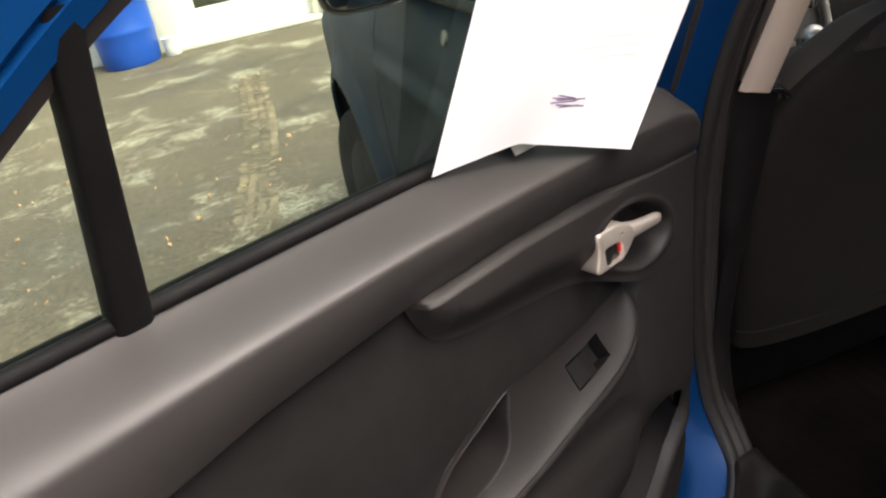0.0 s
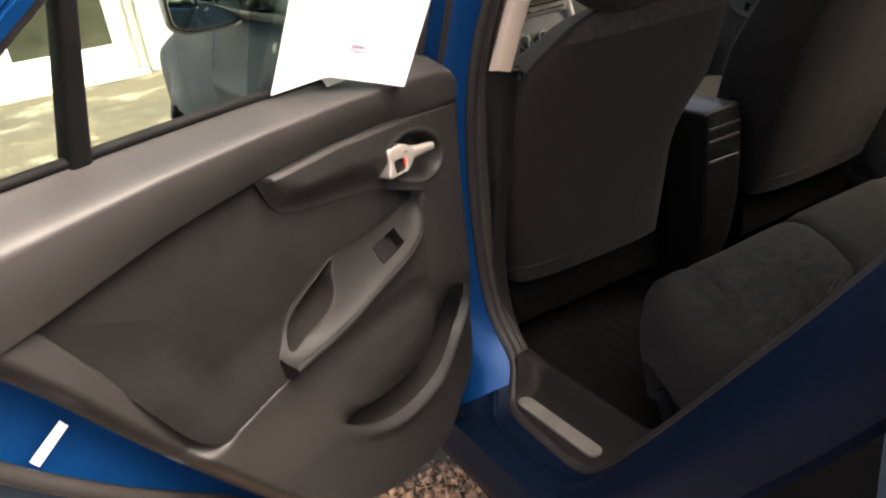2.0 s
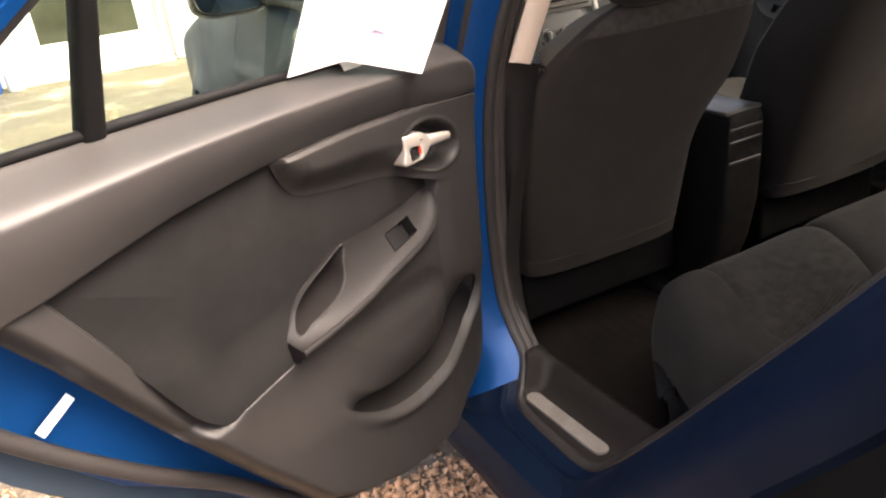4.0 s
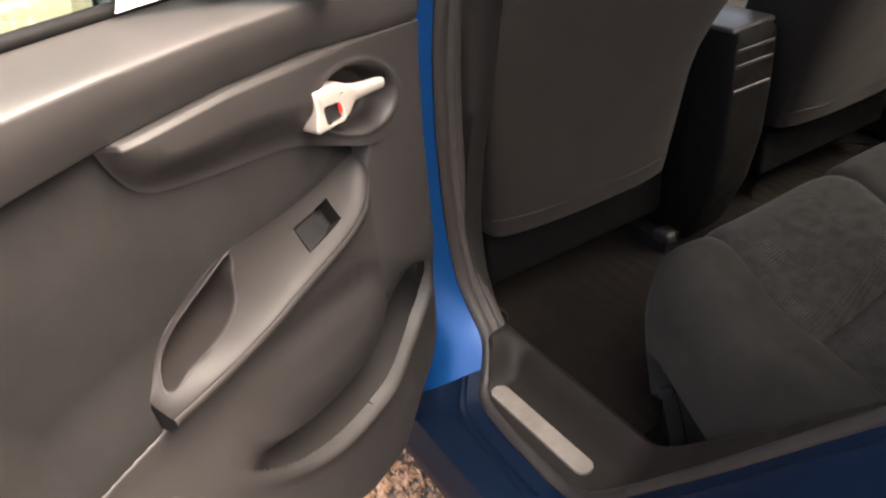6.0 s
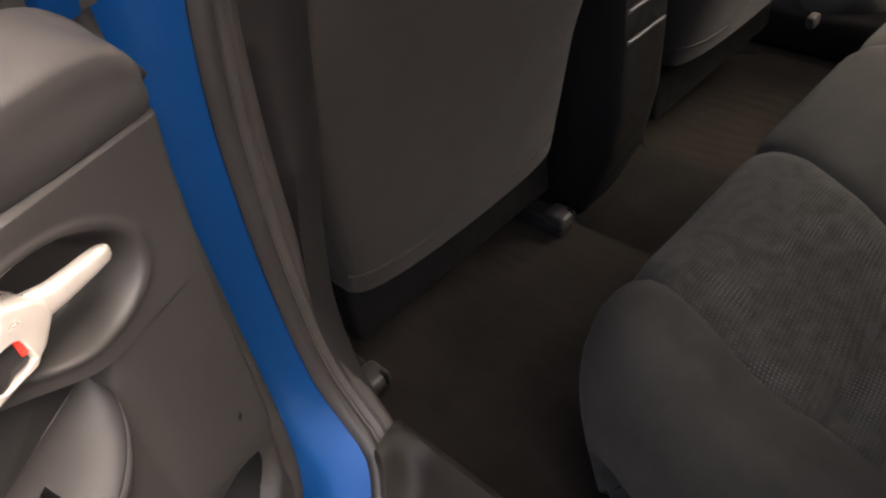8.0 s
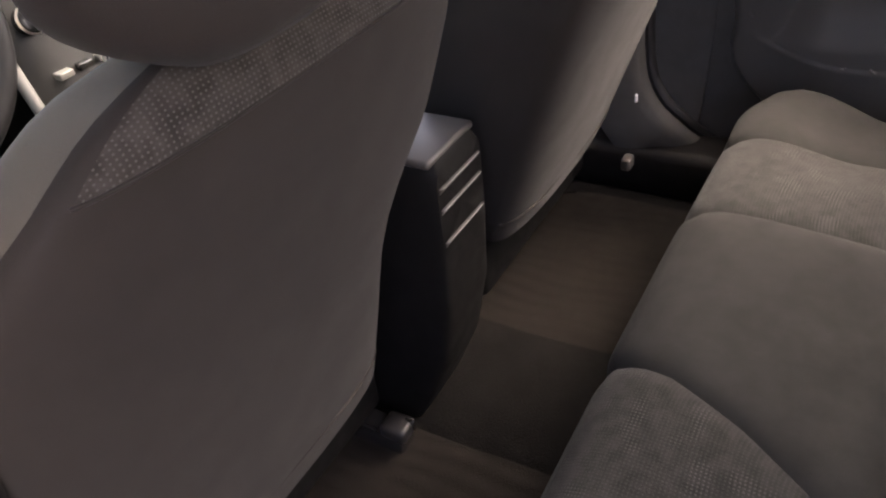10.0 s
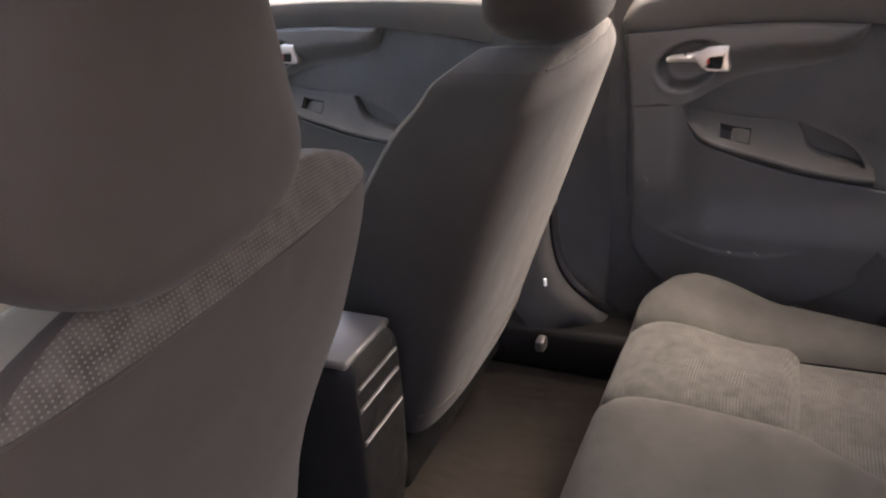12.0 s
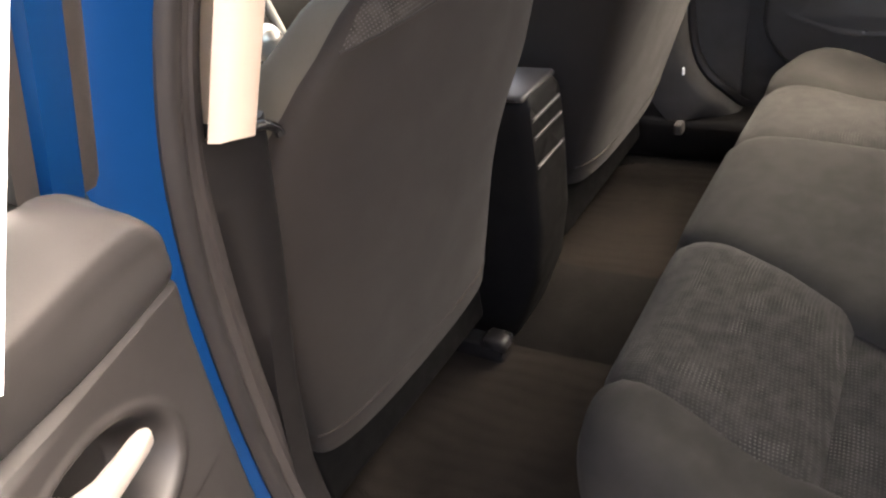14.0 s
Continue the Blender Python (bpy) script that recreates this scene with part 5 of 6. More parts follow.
block("mirror_arm", (-0.86, 0.79, 1.000), (-0.80, 0.87, 1.030), BLACK, front_door, bevel=0.012)
loft("mirror_face", [[(-0.914 + p * k, y, 1.050 + q * k) for p, q in rounded(0.081, 0.056, 36, 4.2)] for y, k in ((0.7575, 1.0), (0.7565, 0.98))], MIRROR, mirror, "mirror glass")
hx = float(skin_x(-1, 0.27, 0.945))
bar("outside_handle", [(hx + 0.006, 0.135, 0.934), (hx - 0.022, 0.150, 0.940), (hx - 0.026, 0.205, 0.944), (hx - 0.022, 0.255, 0.945), (hx + 0.006, 0.270, 0.943)], 0.014, 0.015, SATIN, front_door, "bright pull handle")
disc("handle_dish", (hx + 0.004, 0.30, 0.948), (-1, 0, 0.2), 0.030, 0.006, MATT_BLACK, front_door, "dark dish behind the handle", 0.002)
disc("side_lamp", (float(skin_x(-1, 0.52, 0.952)) - 0.002, 0.52, 0.952), (-1, 0, 0.25), 0.013, 0.008, SILVER, front_door, "small round side lamp", 0.003)

# the right-hand doors, shut
right_rear = thing("rear_door", "shut rear door with a dark grey lining and silver handle", "car door")
door_leaf(right_rear, lambda u, v_, z: (0.700 - v_, -0.030 - u, z - 0.022 * step(z, 0.50, 0.60) * (1 - step(z, 0.80, 0.87))), True, False)
right_front = thing("front_door", "shut passenger door with a dark grey lining and silver handle", "car door")
door_leaf(right_front, lambda u, v_, z: (0.700 - v_, 0.830 - u, z), True, False)


# ---- seats ----
def seat(name, cx, cy, label, lean=0.26, deep=0.055, crest=(0.7, 0.28, 0.0), tucked=False, band=0.928, rail_y=0.0, head_x=-0.035, head_z=0.975, head_d=0.052):
    s = thing(name, label, "car seat", group="front seats")
    rings = []
    n_ = 72
    for z in np.concatenate([np.linspace(0.452, 0.50, 9), np.linspace(0.52, 0.90, 24), np.linspace(0.905, 0.985, 12)]):
        w = np.interp(z, (0.40, 0.46, 0.55, 0.68, 0.80, 0.88, 0.915, 0.94, 0.96, 0.976, 0.985), (0.195, 0.215, 0.230, 0.248, 0.256, 0.250, 0.240, 0.226, 0.205, 0.165, 0.11))
        yb = 0.115 - lean * (z - 0.45) + 0.020 * step(np.array(z), 0.93, 0.99)
        d = np.interp(z, (0.40, 0.47, 0.60, 0.80, 0.92, 0.96, 0.985), (0.030, 0.050, 0.062, 0.062, 0.048, 0.036, 0.014))
        # a folded hem stands proud along the foot
        w, d = w + 0.004 * (z < 0.482), d + 0.005 * (z < 0.482)
        ring_ = rounded(w, d, n_, 4.6)
        if tucked:
            ring_[:, 0] *= np.where(ring_[:, 0] > 0, np.interp(z, (0.40, 0.60, 0.66, 0.70, 0.74, 0.79, 0.84, 0.90, 0.96, 0.985), (0.86, 0.74, 0.70, 0.72, 0.80, 0.96, 1.02, 1.08, 1.13, 1.17)), np.interp(z, (0.82, 0.88, 0.92, 0.95, 0.985), (1.0, 0.95, 0.84, 0.72, 0.52)))
        bol = deep * np.clip((np.abs(ring_[:, 0]) / np.abs(ring_[:, 0]).max() - 0.45) / 0.55, 0, 1) ** 1.6 * np.interp(z, (0.4, 0.55, 0.72, 0.82, 0.90, 0.945), (0.6, 1, 1, *crest))
        belly = 0.010 * np.cos(np.clip(ring_[:, 0] / w, -1, 1) * math.pi / 2)
        yy = np.where(ring_[:, 1] > 0, ring_[:, 1] + bol, ring_[:, 1] - belly)
        rings.append(np.stack([cx + ring_[:, 0], cy + yb + d + yy, np.full(n_, z)], 1))
    cut = next(k for k, r in enumerate(rings) if r[0][2] > band)
    B = np.array(rings[:cut + 1])

    def arc(ring_, lo, hi, count=44):
        """Points of a ring between two of its steps, which may lie between points."""
        far = np.concatenate([ring_, ring_])
        q = np.linspace(lo, hi, count)
        return np.stack([np.interp(q, np.arange(2 * n_), far[:, c]) for c in range(3)], 1)

    # the pale piece reaches further round near the top, painting a lit rim
    wrap = lambda r: n_ / 2 - 2 + (4 * float(step(r[0][2], 0.78, band)) if tucked else 1.0 * float(step(r[0][2], 0.70, band)))
    verts, faces = grid(np.array([arc(r, wrap(r), n_ + 2) for r in B]))
    back = obj("backrest", verts, faces, SEATBACK, s, "brown-black seat back")
    verts, faces = grid(np.array([arc(r, 2, wrap(r)) for r in B]))
    obj("front_rim", verts, faces, SEAT_RIM_LIT, back, "front of the seat back, coloured pale for light on its rim")
    T = np.array(rings[cut:])
    left, mid = (n_ // 2 + 2, int(n_ * 0.60)) if tucked else (n_ // 2 - 1, int(n_ * 0.60))
    verts, faces = grid(T[:, [q % n_ for q in range(mid, n_ + 3)]])
    obj("cloth_band", verts, faces, BAND, back, "dark top band of knotted cloth")
    verts, faces = grid(T[:, list(range(left, mid + 1))])
    obj("shoulder_rear", verts, faces, SEATBACK, back)
    # windscreen light over the shoulder, put into a paler piece
    verts, faces = grid(T[:, list(range(2, left + 1))])
    obj("shoulder_rim", verts, faces, SEAT_RIM_LIT, back, "shoulder of the seat, coloured pale for light on its rim")
    obj("shoulder_top", T[-1], [tuple(range(n_))], SEATBACK, back)
    tube("seam", [tuple(rings[cut][q % n_] + (rings[cut][q % n_] - rings[cut].mean(0)) * 0.004) for q in range(mid, n_ - 1, 2)], 0.0014, SEATBACK, back, count=50)
    # hem along the foot of the back
    low = next(r for r in rings if r[0][2] > 0.483)
    tube("hem", [tuple(low[q % n_] + (0, 0.0012, 0)) for q in range(n_ // 2 + 3, n_ - 2, 4)], 0.0028, SEATBACK, back, count=40)
    # head restraint
    rings = []
    for z in np.linspace(head_z, head_z + 0.238, 30):
        k = (z - head_z) / 0.238
        w = 0.148 * (1 - 0.56 * k) * (1 - (1 - min(1, k / 0.28)) ** 2.6 * 0.52) * (1 - max(0, (k - 0.88) / 0.12) ** 2 * 0.35)
        d = head_d * (1 - (1 - min(1, k / 0.16)) ** 3 * 0.45) * (1 - max(0, (k - 0.8) / 0.2) ** 2 * 0.6)
        rr = rounded(w, d, 44, 2.8)
        rr[:, 0] *= np.where(rr[:, 0] < 0, 1 - 0.38 * (1 - min(1, k / 0.55)) ** 2, 1.0)
        rings.append(np.stack([cx + head_x + rr[:, 0], cy - 0.012 - 0.15 * (lean - 0.26) - 0.03 * k + rr[:, 1], np.full(44, z)], 1))
    loft("head_restraint", rings, SEATBACK, s, "dark padded head restraint")
    for x in (-0.06, 0.06):
        tube("post", [(cx + x, cy - 0.15 * (lean - 0.26), 0.94), (cx + x, cy - 0.01 - 0.15 * (lean - 0.26), 0.985)], 0.006, SATIN, s, "steel post", count=4)
        disc("post_guide", (cx + x, cy - 0.15 * (lean - 0.26), head_z - 0.015), (0, 0, 1), 0.015, 0.012, BLACK, s, "black post guide")
    # cushion, base, rails
    rings = []
    for y in np.linspace(cy + 0.20, cy + 0.68, 24):
        k = (y - cy - 0.20) / 0.48
        h = 0.075 * (1 - max(0, (k - 0.8) / 0.2) ** 2 * 0.5)
        rr = rounded(0.245, h, 40, 3.2)
        zz = 0.50 + 0.035 * k + rr[:, 1] + np.where(rr[:, 1] > 0, 0.03 * np.clip(np.abs(rr[:, 0]) / 0.245 - 0.55, 0, 1), 0)
        rings.append(np.stack([cx + rr[:, 0], np.full(40, y), zz], 1))
    loft("cushion", rings, CLOTH, s, "dark cloth seat cushion")
    block("seat_base", (cx - 0.21, cy + 0.16, 0.33), (cx + 0.21, cy + 0.60, 0.44), MATT_BLACK, s, "black seat frame", bevel=0.01)
    for x in (-0.215, 0.215):
        rail = block("rail", (cx + x - 0.018, cy + rail_y + 0.135, 0.236), (cx + x + 0.018, cy + 0.62, 0.275), BLACK, s, "black seat rail", bevel=0.005)
        block("rail_cap", (cx + x - 0.019, cy + rail_y + 0.127, 0.262), (cx + x + 0.019, cy + rail_y + 0.170, 0.288), RUBBER, rail, bevel=0.008)
        block("rail_tip", (cx + x + 0.006, cy + rail_y + 0.124, 0.270), (cx + x + 0.013, cy + rail_y + 0.140, 0.290), BLACK if x > 0 else MATT_BLACK, rail, "dark steel rail end", bevel=0.003)
        block("rail_leg", (cx + x - 0.012, cy + 0.30, 0.27), (cx + x + 0.012, cy + 0.55, 0.34), BLACK, s, bevel=0.004)
    return s


seat("driver_seat", -0.368, 0.0, "driver's seat with a brown-black back and head restraint", tucked=True)
seat("passenger_seat", 0.300, -0.035, "passenger seat with a brown-black back and head restraint", 0.37, 0.095, (1.0, 0.96, 0.88), band=0.966, rail_y=0.13, head_x=-0.058, head_z=0.990, head_d=0.072)

# rear bench: padded patches over one profile
bench = thing("rear_bench", "dark cloth rear bench seat with knotted cloth inserts", "car seat")
PROF = smooth_path([(-0.240, 0.245), (-0.215, 0.34), (-0.190, 0.43), (-0.176, 0.485), (-0.174, 0.506), (-0.186, 0.522), (-0.225, 0.530), (-0.34, 0.524), (-0.50, 0.508), (-0.66, 0.490), (-0.72, 0.47)], 140)
S_OF_Y = lambda y: float(np.interp(-y, -PROF[40:, 0][np.argsort(-PROF[40:, 0])], np.arange(40, 140)[np.argsort(-PROF[40:, 0])]))


def bench_at(x, s):
    """Place and normal of the bench at x and step s of its profile."""
    k = np.clip(s, 0, 139)
    y, z = np.interp(k, np.arange(140), PROF[:, 0]), np.interp(k, np.arange(140), PROF[:, 1])
    d = 0.8
    ty, tz = np.interp(min(139, k + d), np.arange(140), PROF[:, 0]) - np.interp(max(0, k - d), np.arange(140), PROF[:, 0]), np.interp(min(139, k + d), np.arange(140), PROF[:, 1]) - np.interp(max(0, k - d), np.arange(140), PROF[:, 1])
    L = math.hypot(ty, tz) + 1e-9
    ny, nz = tz / L, -ty / L
    q = XC - x if x < XC else max(0.0, x - XC - 0.045)
    dip = -0.038 * float(step(np.array(q), 0.20, 0.43)) * float(step(np.array(-y), 0.19, 0.34))
    lap = 0.0 if x > XC else 0.045 * float(step(np.array(0.36 + y), 0.0, 0.20))
    drop = dip - 0.17 * max(0, (q + lap - 0.48) / 0.095) ** 2.6  - 0.006 * math.exp(-((q - 0.30) / 0.12) ** 2)
    fwd = -0.085 * max(0, (q - 0.40) / 0.16) ** 2.2 * (1 if k < 75 else max(0, 1 - (k - 75) / 40))
    return np.array((x, y + fwd, z + drop * (1 if k > 30 else 0.3))), np.array((0, ny, nz))


def pad(name, edge0, edge1, s0, s1, mat, puff, label="", nu_=44, ns_=56, soft_front=False, sunk=(1, 1)):
    """A padded patch between two edges x(s) and the steps s0 to s1, sunk at its seams."""
    def swell(d):
        return 1 - math.exp(-((max(d, 0.0) / 0.011) ** 1.1))

    P = []
    pitch = float(np.linalg.norm(np.diff(PROF, axis=0), axis=1).mean())
    for a in 0.5 - 0.5 * np.cos(np.linspace(0, math.pi, nu_)):
        row = []
        for b in 0.5 - 0.5 * np.cos(np.linspace(0, math.pi, ns_)):
            s = s0 + (s1 - s0) * b
            x0, x1 = edge0(s), edge1(s)
            p, nn = bench_at(x0 + (x1 - x0) * a, s)
            wide = abs(x1 - x0)
            deep = [(1 - sunk[0]) + sunk[0] * swell(a * wide), (1 - sunk[1]) + sunk[1] * swell((1 - a) * wide), swell((1 - b) * (s1 - s0) * pitch)]
            if not soft_front:
                deep.append(swell(b * (s1 - s0) * pitch))
            row.append(p + nn * (puff * min(deep) - 0.011))
        P.append(row)
    P = np.array(P)
    flip = np.cross(P[1, 0] - P[0, 0], P[0, 1] - P[0, 0])[2] < 0
    return shell(name, P, 0.02, mat, bench, label, flip=flip)


def depth_of(s):
    return -float(np.interp(s, np.arange(140), PROF[:, 0])) if s > 24 else 0.16


near_in = lambda s: float(np.interp(depth_of(s), (0.17, 0.225, 0.30, 0.365, 0.455, 0.72), (-0.150, -0.158, -0.192, -0.234, -0.264, -0.30)))
near_out = lambda s: float(np.interp(depth_of(s), (0.170, 0.224, 0.31, 0.360, 0.443, 0.72), (-0.418, -0.430, -0.449, -0.459, -0.475, -0.530)))
far_in = lambda s: float(np.interp(depth_of(s), (0.16, 0.388, 0.48, 0.72), (0.139, 0.139, 0.092, 0.07)))
far_out = lambda s: float(np.interp(depth_of(s), (0.16, 0.388, 0.72), (0.345, 0.392, 0.47)))
S_NEAR, S_FAR = S_OF_Y(-0.368), S_OF_Y(-0.388)
pad("insert_front", near_in, near_out, 0, S_NEAR, KNOTS, 0.014, "knotted cloth insert", ns_=60, soft_front=True, sunk=(1, 0.7))
pad("insert_rear", near_in, near_out, S_NEAR, 139, KNOTS, 0.014, "knotted cloth insert", sunk=(1, 0.7))
near_edge = lambda s: float(np.interp(depth_of(s), (0.16, 0.20, 0.28, 0.36, 0.45, 0.72), (XC - 0.505, XC - 0.515, XC - 0.542, XC - 0.562, XC - 0.572, XC - 0.572)))
pad("side_bolster", near_out, near_edge, 0, 139, CLOTH, 0.014, "plain dark cloth bolster", ns_=80, soft_front=True, sunk=(0.7, 1))
# its flank falls to the floor beside the door
P = []
for q in range(0, 140, 4):
    p, _ = bench_at(near_edge(q), q)
    p = p + (0.004, 0, -0.012)
    foot = np.array((p[0] + 0.030, p[1] - 0.012 * (q < 30), 0.236))
    if not P:
        P.append([p + (foot - p) * k + (0.14, -0.004, 0) for k in np.linspace(0, 1, 8)])
    P.append([p + (foot - p) * k + (0.012 * math.sin(k * math.pi), 0, 0) for k in np.linspace(0, 1, 8)])
shell("bench_flank", np.array(P), 0.01, CLOTH, bench, "dark cloth flank of the bench")
pad("insert_front", far_in, far_out, 0, S_FAR, KNOTS, 0.014, "knotted cloth insert", ns_=60, soft_front=True, sunk=(0.7, 1))
pad("insert_rear", far_in, far_out, S_FAR, 139, KNOTS, 0.014, "knotted cloth insert", sunk=(1, 1))
pad("side_bolster", far_out, lambda s: XC + 0.615, 0, 139, CLOTH, 0.014, "plain dark cloth bolster", ns_=80, soft_front=True)
pad("centre_seat", near_in, far_in, 0, 139, CLOTH, 0.017, "plain dark cloth centre seat", ns_=90, soft_front=True, sunk=(1, 0.7))
block("bench_base", (XC - 0.545, -0.74, 0.236), (XC + 0.545, -0.33, 0.42), CLOTH, bench, bevel=0.01)
rings = []
for z in np.linspace(0.46, 1.0, 20):
    rr = rounded(0.62, 0.07, 60, 5)
    rings.append(np.stack([XC + rr[:, 0], -0.72 - 0.28 * (z - 0.46) + rr[:, 1] * (1 if z < 0.93 else 0.8), np.full(60, z)], 1))
loft("bench_back", rings, CLOTH, bench, "dark cloth bench back")
block("buckle", (-0.20, -0.655, 0.50), (-0.17, -0.63, 0.56), BLACK, bench, "black belt buckle", bevel=0.004)


# ---- console, dashboard, wheel ----
console = thing("centre_console", "dark plastic centre console with ribbed rear end and gear lever", "console")
CX0, CX1 = -0.112, -0.002
rings = []
for y, zt, zb, w in ((0.060, 0.690, 0.56, 0.052), (0.066, 0.699, 0.46, 0.055), (0.085, 0.703, 0.37, 0.057), (0.115, 0.703, 0.30, 0.060), (0.145, 0.703, 0.24, 0.063), (0.17, 0.703, 0.236, 0.064), (0.28, 0.700, 0.236, 0.072), (0.33, 0.690, 0.236, 0.078), (0.36, 0.600, 0.236, 0.085), (0.60, 0.585, 0.236, 0.10), (0.72, 0.62, 0.236, 0.11)):
    rr = rounded(w, (zt - zb) / 2, 32, 7)
    rings.append(np.stack([-0.056 + rr[:, 0], np.full(32, y), (zt + zb) / 2 + rr[:, 1]], 1))
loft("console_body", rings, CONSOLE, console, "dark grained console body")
block("armrest_lid", (CX0 + 0.001, 0.066, 0.694), (CX1 - 0.001, 0.335, 0.7045), LID, console, "smooth brown-grey armrest lid, coloured paler as if lit", bevel=0.005)
for zz in (0.664, 0.636, 0.590):
    rr_ = [[(x, 0.060 + dy, zz + q) for dy, q in ((0.008, -0.028), (0.001, -0.025), (0.000, -0.003), (-0.0016, 0.000), (-0.0020, 0.002), (-0.0012, 0.004), (0.008, 0.007))] for x in np.linspace(CX0 + 0.008, CX1 - 0.008, 10)]
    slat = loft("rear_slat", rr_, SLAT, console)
    # a thin pale strip draws the highlight along the slat's lip
    tube("slat_highlight", [(x, 0.0575, zz + 0.003) for x in np.linspace(CX0 + 0.010, CX1 - 0.010, 5)], 0.0010, LID, slat, "pale strip for the highlight on the slat", sides=6, count=12)
disc("gear_gaiter", (0.0, 0.56, 0.592), (0, 0, 1), 0.05, 0.03, RUBBER, console, "black gaiter", 0.008)
tube("gear_stick", [(0.0, 0.56, 0.59), (-0.030, 0.550, 0.67), (-0.085, 0.535, 0.745)], 0.009, SATIN, console, "steel gear stick", count=12)
bm = bmesh.new()
bmesh.ops.create_uvsphere(bm, u_segments=20, v_segments=14, radius=0.026)
for q in bm.verts:
    q.co = Vector((q.co.x * 0.95, q.co.y * 1.05, q.co.z * (1.15 if q.co.z > 0 else 1.6))) + Vector((-0.098, 0.532, 0.770))
part("gear_knob", bm, SATIN, console, "silver gear knob")

dash = thing("dashboard", "dark dashboard with silver-edged centre stack", "dashboard")
P = []
for x in np.linspace(-0.72, 0.64, 50):
    P.append([(x, y, z) for y, z in smooth_path([(0.86, 0.50), (0.78, 0.60), (0.74, 0.72), (0.76, 0.86), (0.80, 0.95), (0.88, 1.0), (1.0, 1.005), (1.1, 0.99)], 30)])
shell("dash_panel", np.array(P), 0.01, PLASTIC, dash, "dark grained dashboard")


def stack(x, k, out=0.0):
    """A point of the centre stack: k 0 at its foot, 1 at its top."""
    return (x, 0.665 + 0.115 * k - out, 0.655 + 0.345 * k)


P = np.array([[stack(x, k, 0.004 - 0.02 * (abs(x + 0.035) / 0.12) ** 4) for k in np.linspace(-0.15, 1.02, 24)] for x in np.linspace(-0.155, 0.085, 20)])
shell("centre_fascia", P, 0.02, FASCIA, dash, "grey plastic centre fascia", flip=False)
for x in (-0.158, 0.084):
    tube("stack_edge", [stack(x, k, 0.004) for k in (-0.12, 0.3, 0.7, 1.0)], 0.009, SILVER, dash, "silver edge strip", count=20)
block("radio", (-0.145, 0.722, 0.860), (0.072, 0.78, 0.945), SILVER, dash, "silver radio with narrow buttons", bevel=0.006)
for zz, h, mat in ((0.915, 0.010, BLACK), (0.888, 0.006, BLACK), (0.872, 0.005, BLACK)):
    block("radio_slot", (-0.13, 0.7185, zz), (0.055, 0.73, zz + h), mat, dash, bevel=0.001)
disc("volume_knob", (0.03, 0.712, 0.933), (0, -1, 0.25), 0.014, 0.022, SILVER, dash, "silver volume knob")
block("display", (-0.10, 0.7165, 0.897), (0.0, 0.73, 0.909), SHOP_GLASS, dash, bevel=0.001)
for x in (-0.105, -0.038, 0.030):
    kz = 0.803
    knob = disc("climate_knob", (x, 0.698, kz), (0, -1, 0.3), 0.0195, 0.024, BLACK, dash, "round black climate knob", 0.004)
    bm = bmesh.new()
    bmesh.ops.create_cone(bm, cap_ends=False, segments=28, radius1=0.0215, radius2=0.0200, depth=0.005)
    bm.transform(Matrix.Translation((x, 0.689, kz + 0.003)) @ Vector((0, -1, 0.3)).to_track_quat("Z", "Y").to_matrix().to_4x4())
    part("knob_ring", bm, SATIN, knob, "bright knob ring")
    block("knob_grip", (x - 0.003, 0.676, kz - 0.012), (x + 0.003, 0.690, kz + 0.018), SILVER, knob, bevel=0.002)
for k, x in enumerate((-0.11, -0.075, -0.04, -0.005)):
    block("stack_button", (x, 0.672, 0.717), (x + 0.024, 0.69, 0.727), BLACK if k % 2 else SILVER, dash, bevel=0.002)
block("stack_button", (-0.10, 0.664, 0.695), (0.03, 0.69, 0.702), SILVER, dash, bevel=0.002)
for x0, x1 in ((-0.145, -0.045), (-0.030, 0.072)):
    vent = block("air_vent", (x0, 0.757, 0.962), (x1, 0.80, 1.012), SILVER, dash, "silver framed air vent", bevel=0.005)
    for zz in (0.970, 0.980, 0.990, 1.0):
        block("vent_slat", (x0 + 0.008, 0.752, zz), (x1 - 0.008, 0.765, zz + 0.004), BLACK, vent, bevel=0.001)

wheel_s = thing("steering_wheel", "dark grey steering wheel with silver spokes", "steering wheel")
sc, lean_ = Vector((-0.392, 0.605, 0.90)), radians(-24)
M = Matrix.Translation(sc) @ Matrix.Rotation(lean_, 4, "X")
tube("rim", [tuple(M @ Vector((0.185 * math.cos(a), 0, 0.185 * math.sin(a)))) for a in np.linspace(0, 2 * math.pi, 24, endpoint=False)], 0.015, PLASTIC_SOFT, wheel_s, "dark grey rim", count=90, closed=True, sides=12)
block("hub", (-0.075, -0.01, -0.07), (0.075, 0.05, 0.06), PLASTIC_SOFT, wheel_s, "dark hub", 0.025, 4, M)
for a in (0.12, math.pi - 0.12, -math.pi / 2):
    bar("spoke", [tuple(M @ Vector((0.06 * math.cos(a), 0.015, 0.06 * math.sin(a)))), tuple(M @ Vector((0.175 * math.cos(a), 0.0, 0.175 * math.sin(a))))], 0.03, 0.012, SILVER, wheel_s, "silver spoke", 6)
bar("column", [tuple(M @ Vector((0, 0.03, -0.01))), (-0.392, 0.82, 0.80)], 0.10, 0.10, PLASTIC, wheel_s, "steering column", 8)


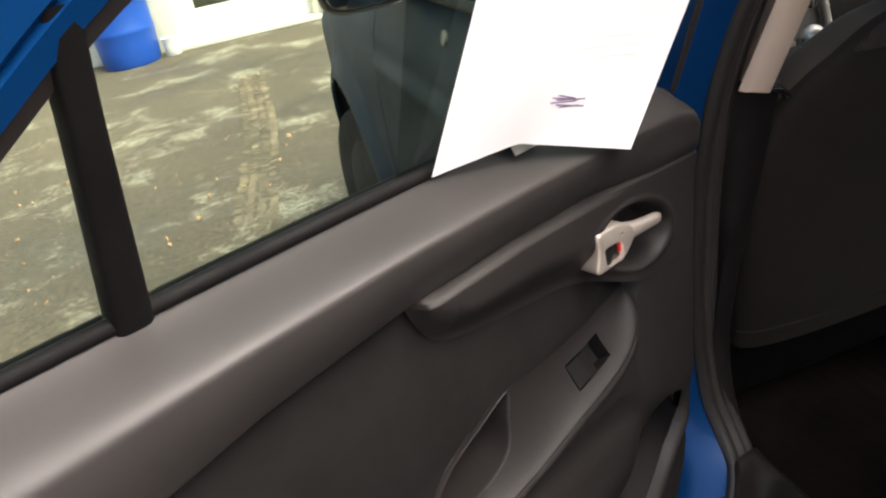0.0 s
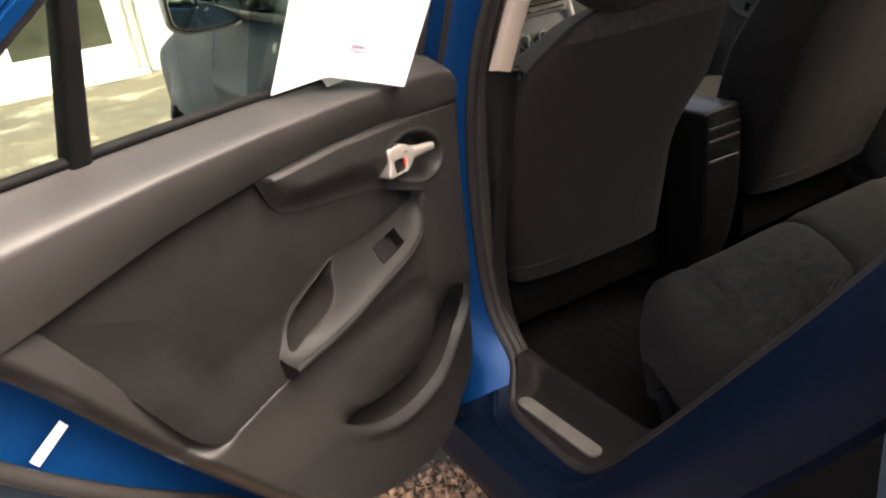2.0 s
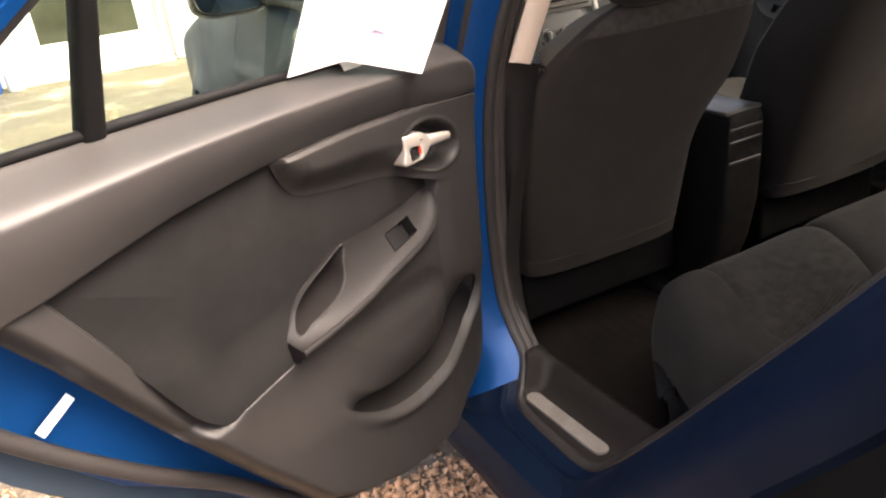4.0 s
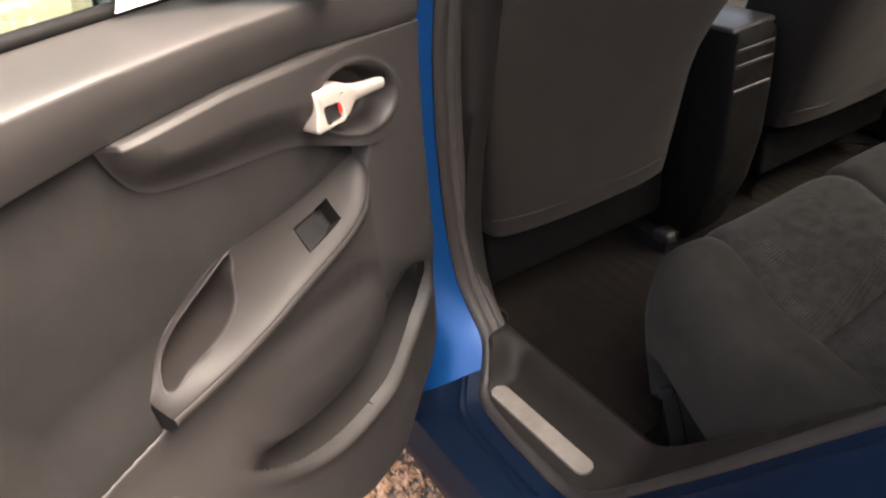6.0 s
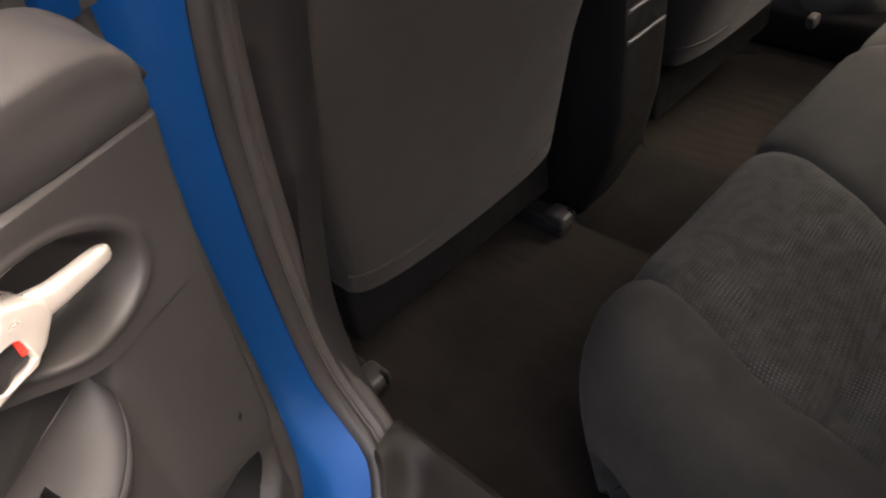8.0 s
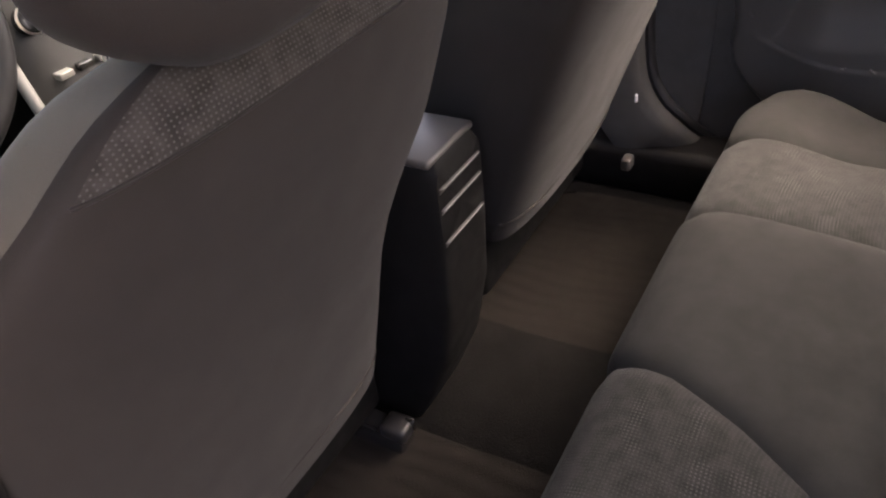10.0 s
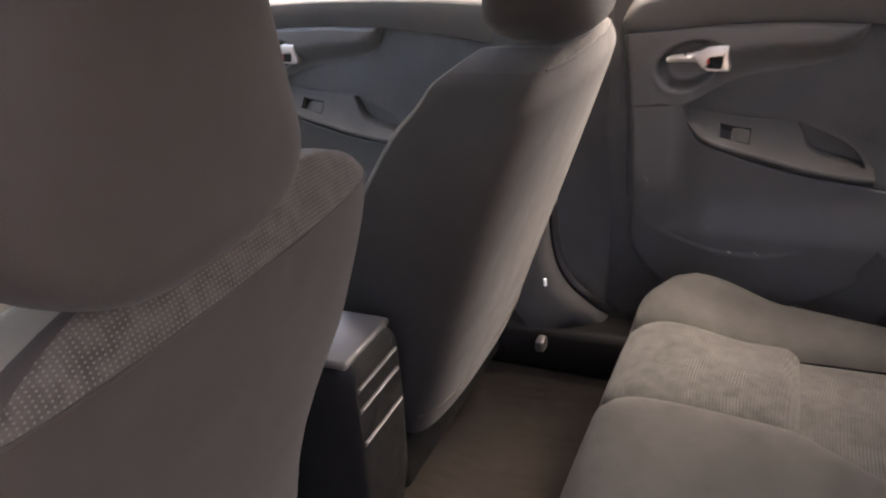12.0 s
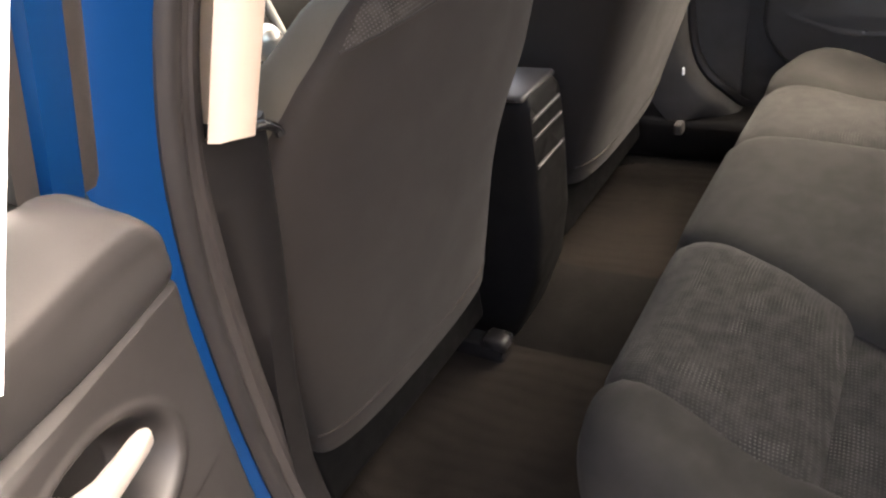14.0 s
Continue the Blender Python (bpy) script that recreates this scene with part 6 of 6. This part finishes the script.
# ---- floor mats ----
def mat_thing(front, rear, label):
    """A carpet mat between two lines y(x), with rounded corners and a bound edge."""
    m = thing("floor_mat", label, "floor mat", group="floor mats")
    P = []
    line = smooth_path(front, 150)
    for x, yf in line:
        row = []
        for b in np.linspace(0, 1, 60):
            y = rear + (yf - rear) * b
            z = 0.2420 + 0.0005 * math.sin(x * 2 * math.pi / 0.030 + 1.6 * math.sin(y * 11) + math.sin(x * 23 + y * 31)) + 0.002 * math.sin(x * 17) * math.sin(y * 13)
            row.append((x, y, z))
        P.append(row)
    shell("carpet", np.array(P), 0.005, MATTING, m)
    tube("bound_edge", [(x, y - 0.002, 0.2425) for x, y in line[::10]], 0.0028, CARPET, m, "dark bound edge", sides=6, count=60)
    return m


mat_thing([(-0.610, 0.262), (-0.52, 0.274), (-0.40, 0.281), (-0.29, 0.283), (-0.20, 0.268), (-0.145, 0.222), (-0.116, 0.160)], -0.20, "brown ribbed carpet mat on the floor behind the driver's seat")
mat_thing([(0.118, 0.150), (0.142, 0.178), (0.20, 0.214), (0.31, 0.240), (0.45, 0.236), (0.525, 0.196), (0.560, 0.130)], -0.20, "brown ribbed carpet mat on the floor behind the passenger seat")


# ---- wheels ----
def road_wheel():
    w = thing("road_wheel", "dirty black tyre on a grimy steel wheel", "wheel", group="road wheels")
    prof = [(0.205, -0.085), (0.255, -0.098), (0.295, -0.094), (0.306, -0.075), (0.310, -0.03), (0.310, 0.03), (0.306, 0.075), (0.295, 0.094), (0.255, 0.098), (0.205, 0.085)]
    a = np.linspace(0, 2 * math.pi, 96, endpoint=False)
    P = np.array([[(x, (r - (0.006 if (k % 3 == 0 and 3 <= j <= 6) else 0)) * math.cos(q), (r - (0.006 if (k % 3 == 0 and 3 <= j <= 6) else 0)) * math.sin(q)) for j, (r, x) in enumerate(prof)] for k, q in enumerate(a)])
    verts, faces = grid(P, closed_u=True)
    obj("tyre", verts, [tuple(reversed(q)) for q in faces], TYRE, w, "dirty grooved tyre")
    rim = disc("rim", (-0.03, 0, 0), (1, 0, 0), 0.207, 0.12, TYRE, w, "dirt-blackened steel rim", 0.01, 48)
    disc("hub_cap", (-0.095, 0, 0), (1, 0, 0), 0.05, 0.02, TYRE, rim)
    return w


w0 = road_wheel()
w0.matrix_world = pose(XC - 0.742, 1.45, 0.311, 0, 0, 8)
for x, y, r in ((XC + 0.742, 1.45, 188), (XC - 0.735, -1.18, 0), (XC + 0.735, -1.18, 180)):
    copy_thing(w0, pose(x, y, 0.311, 0, 0, r))
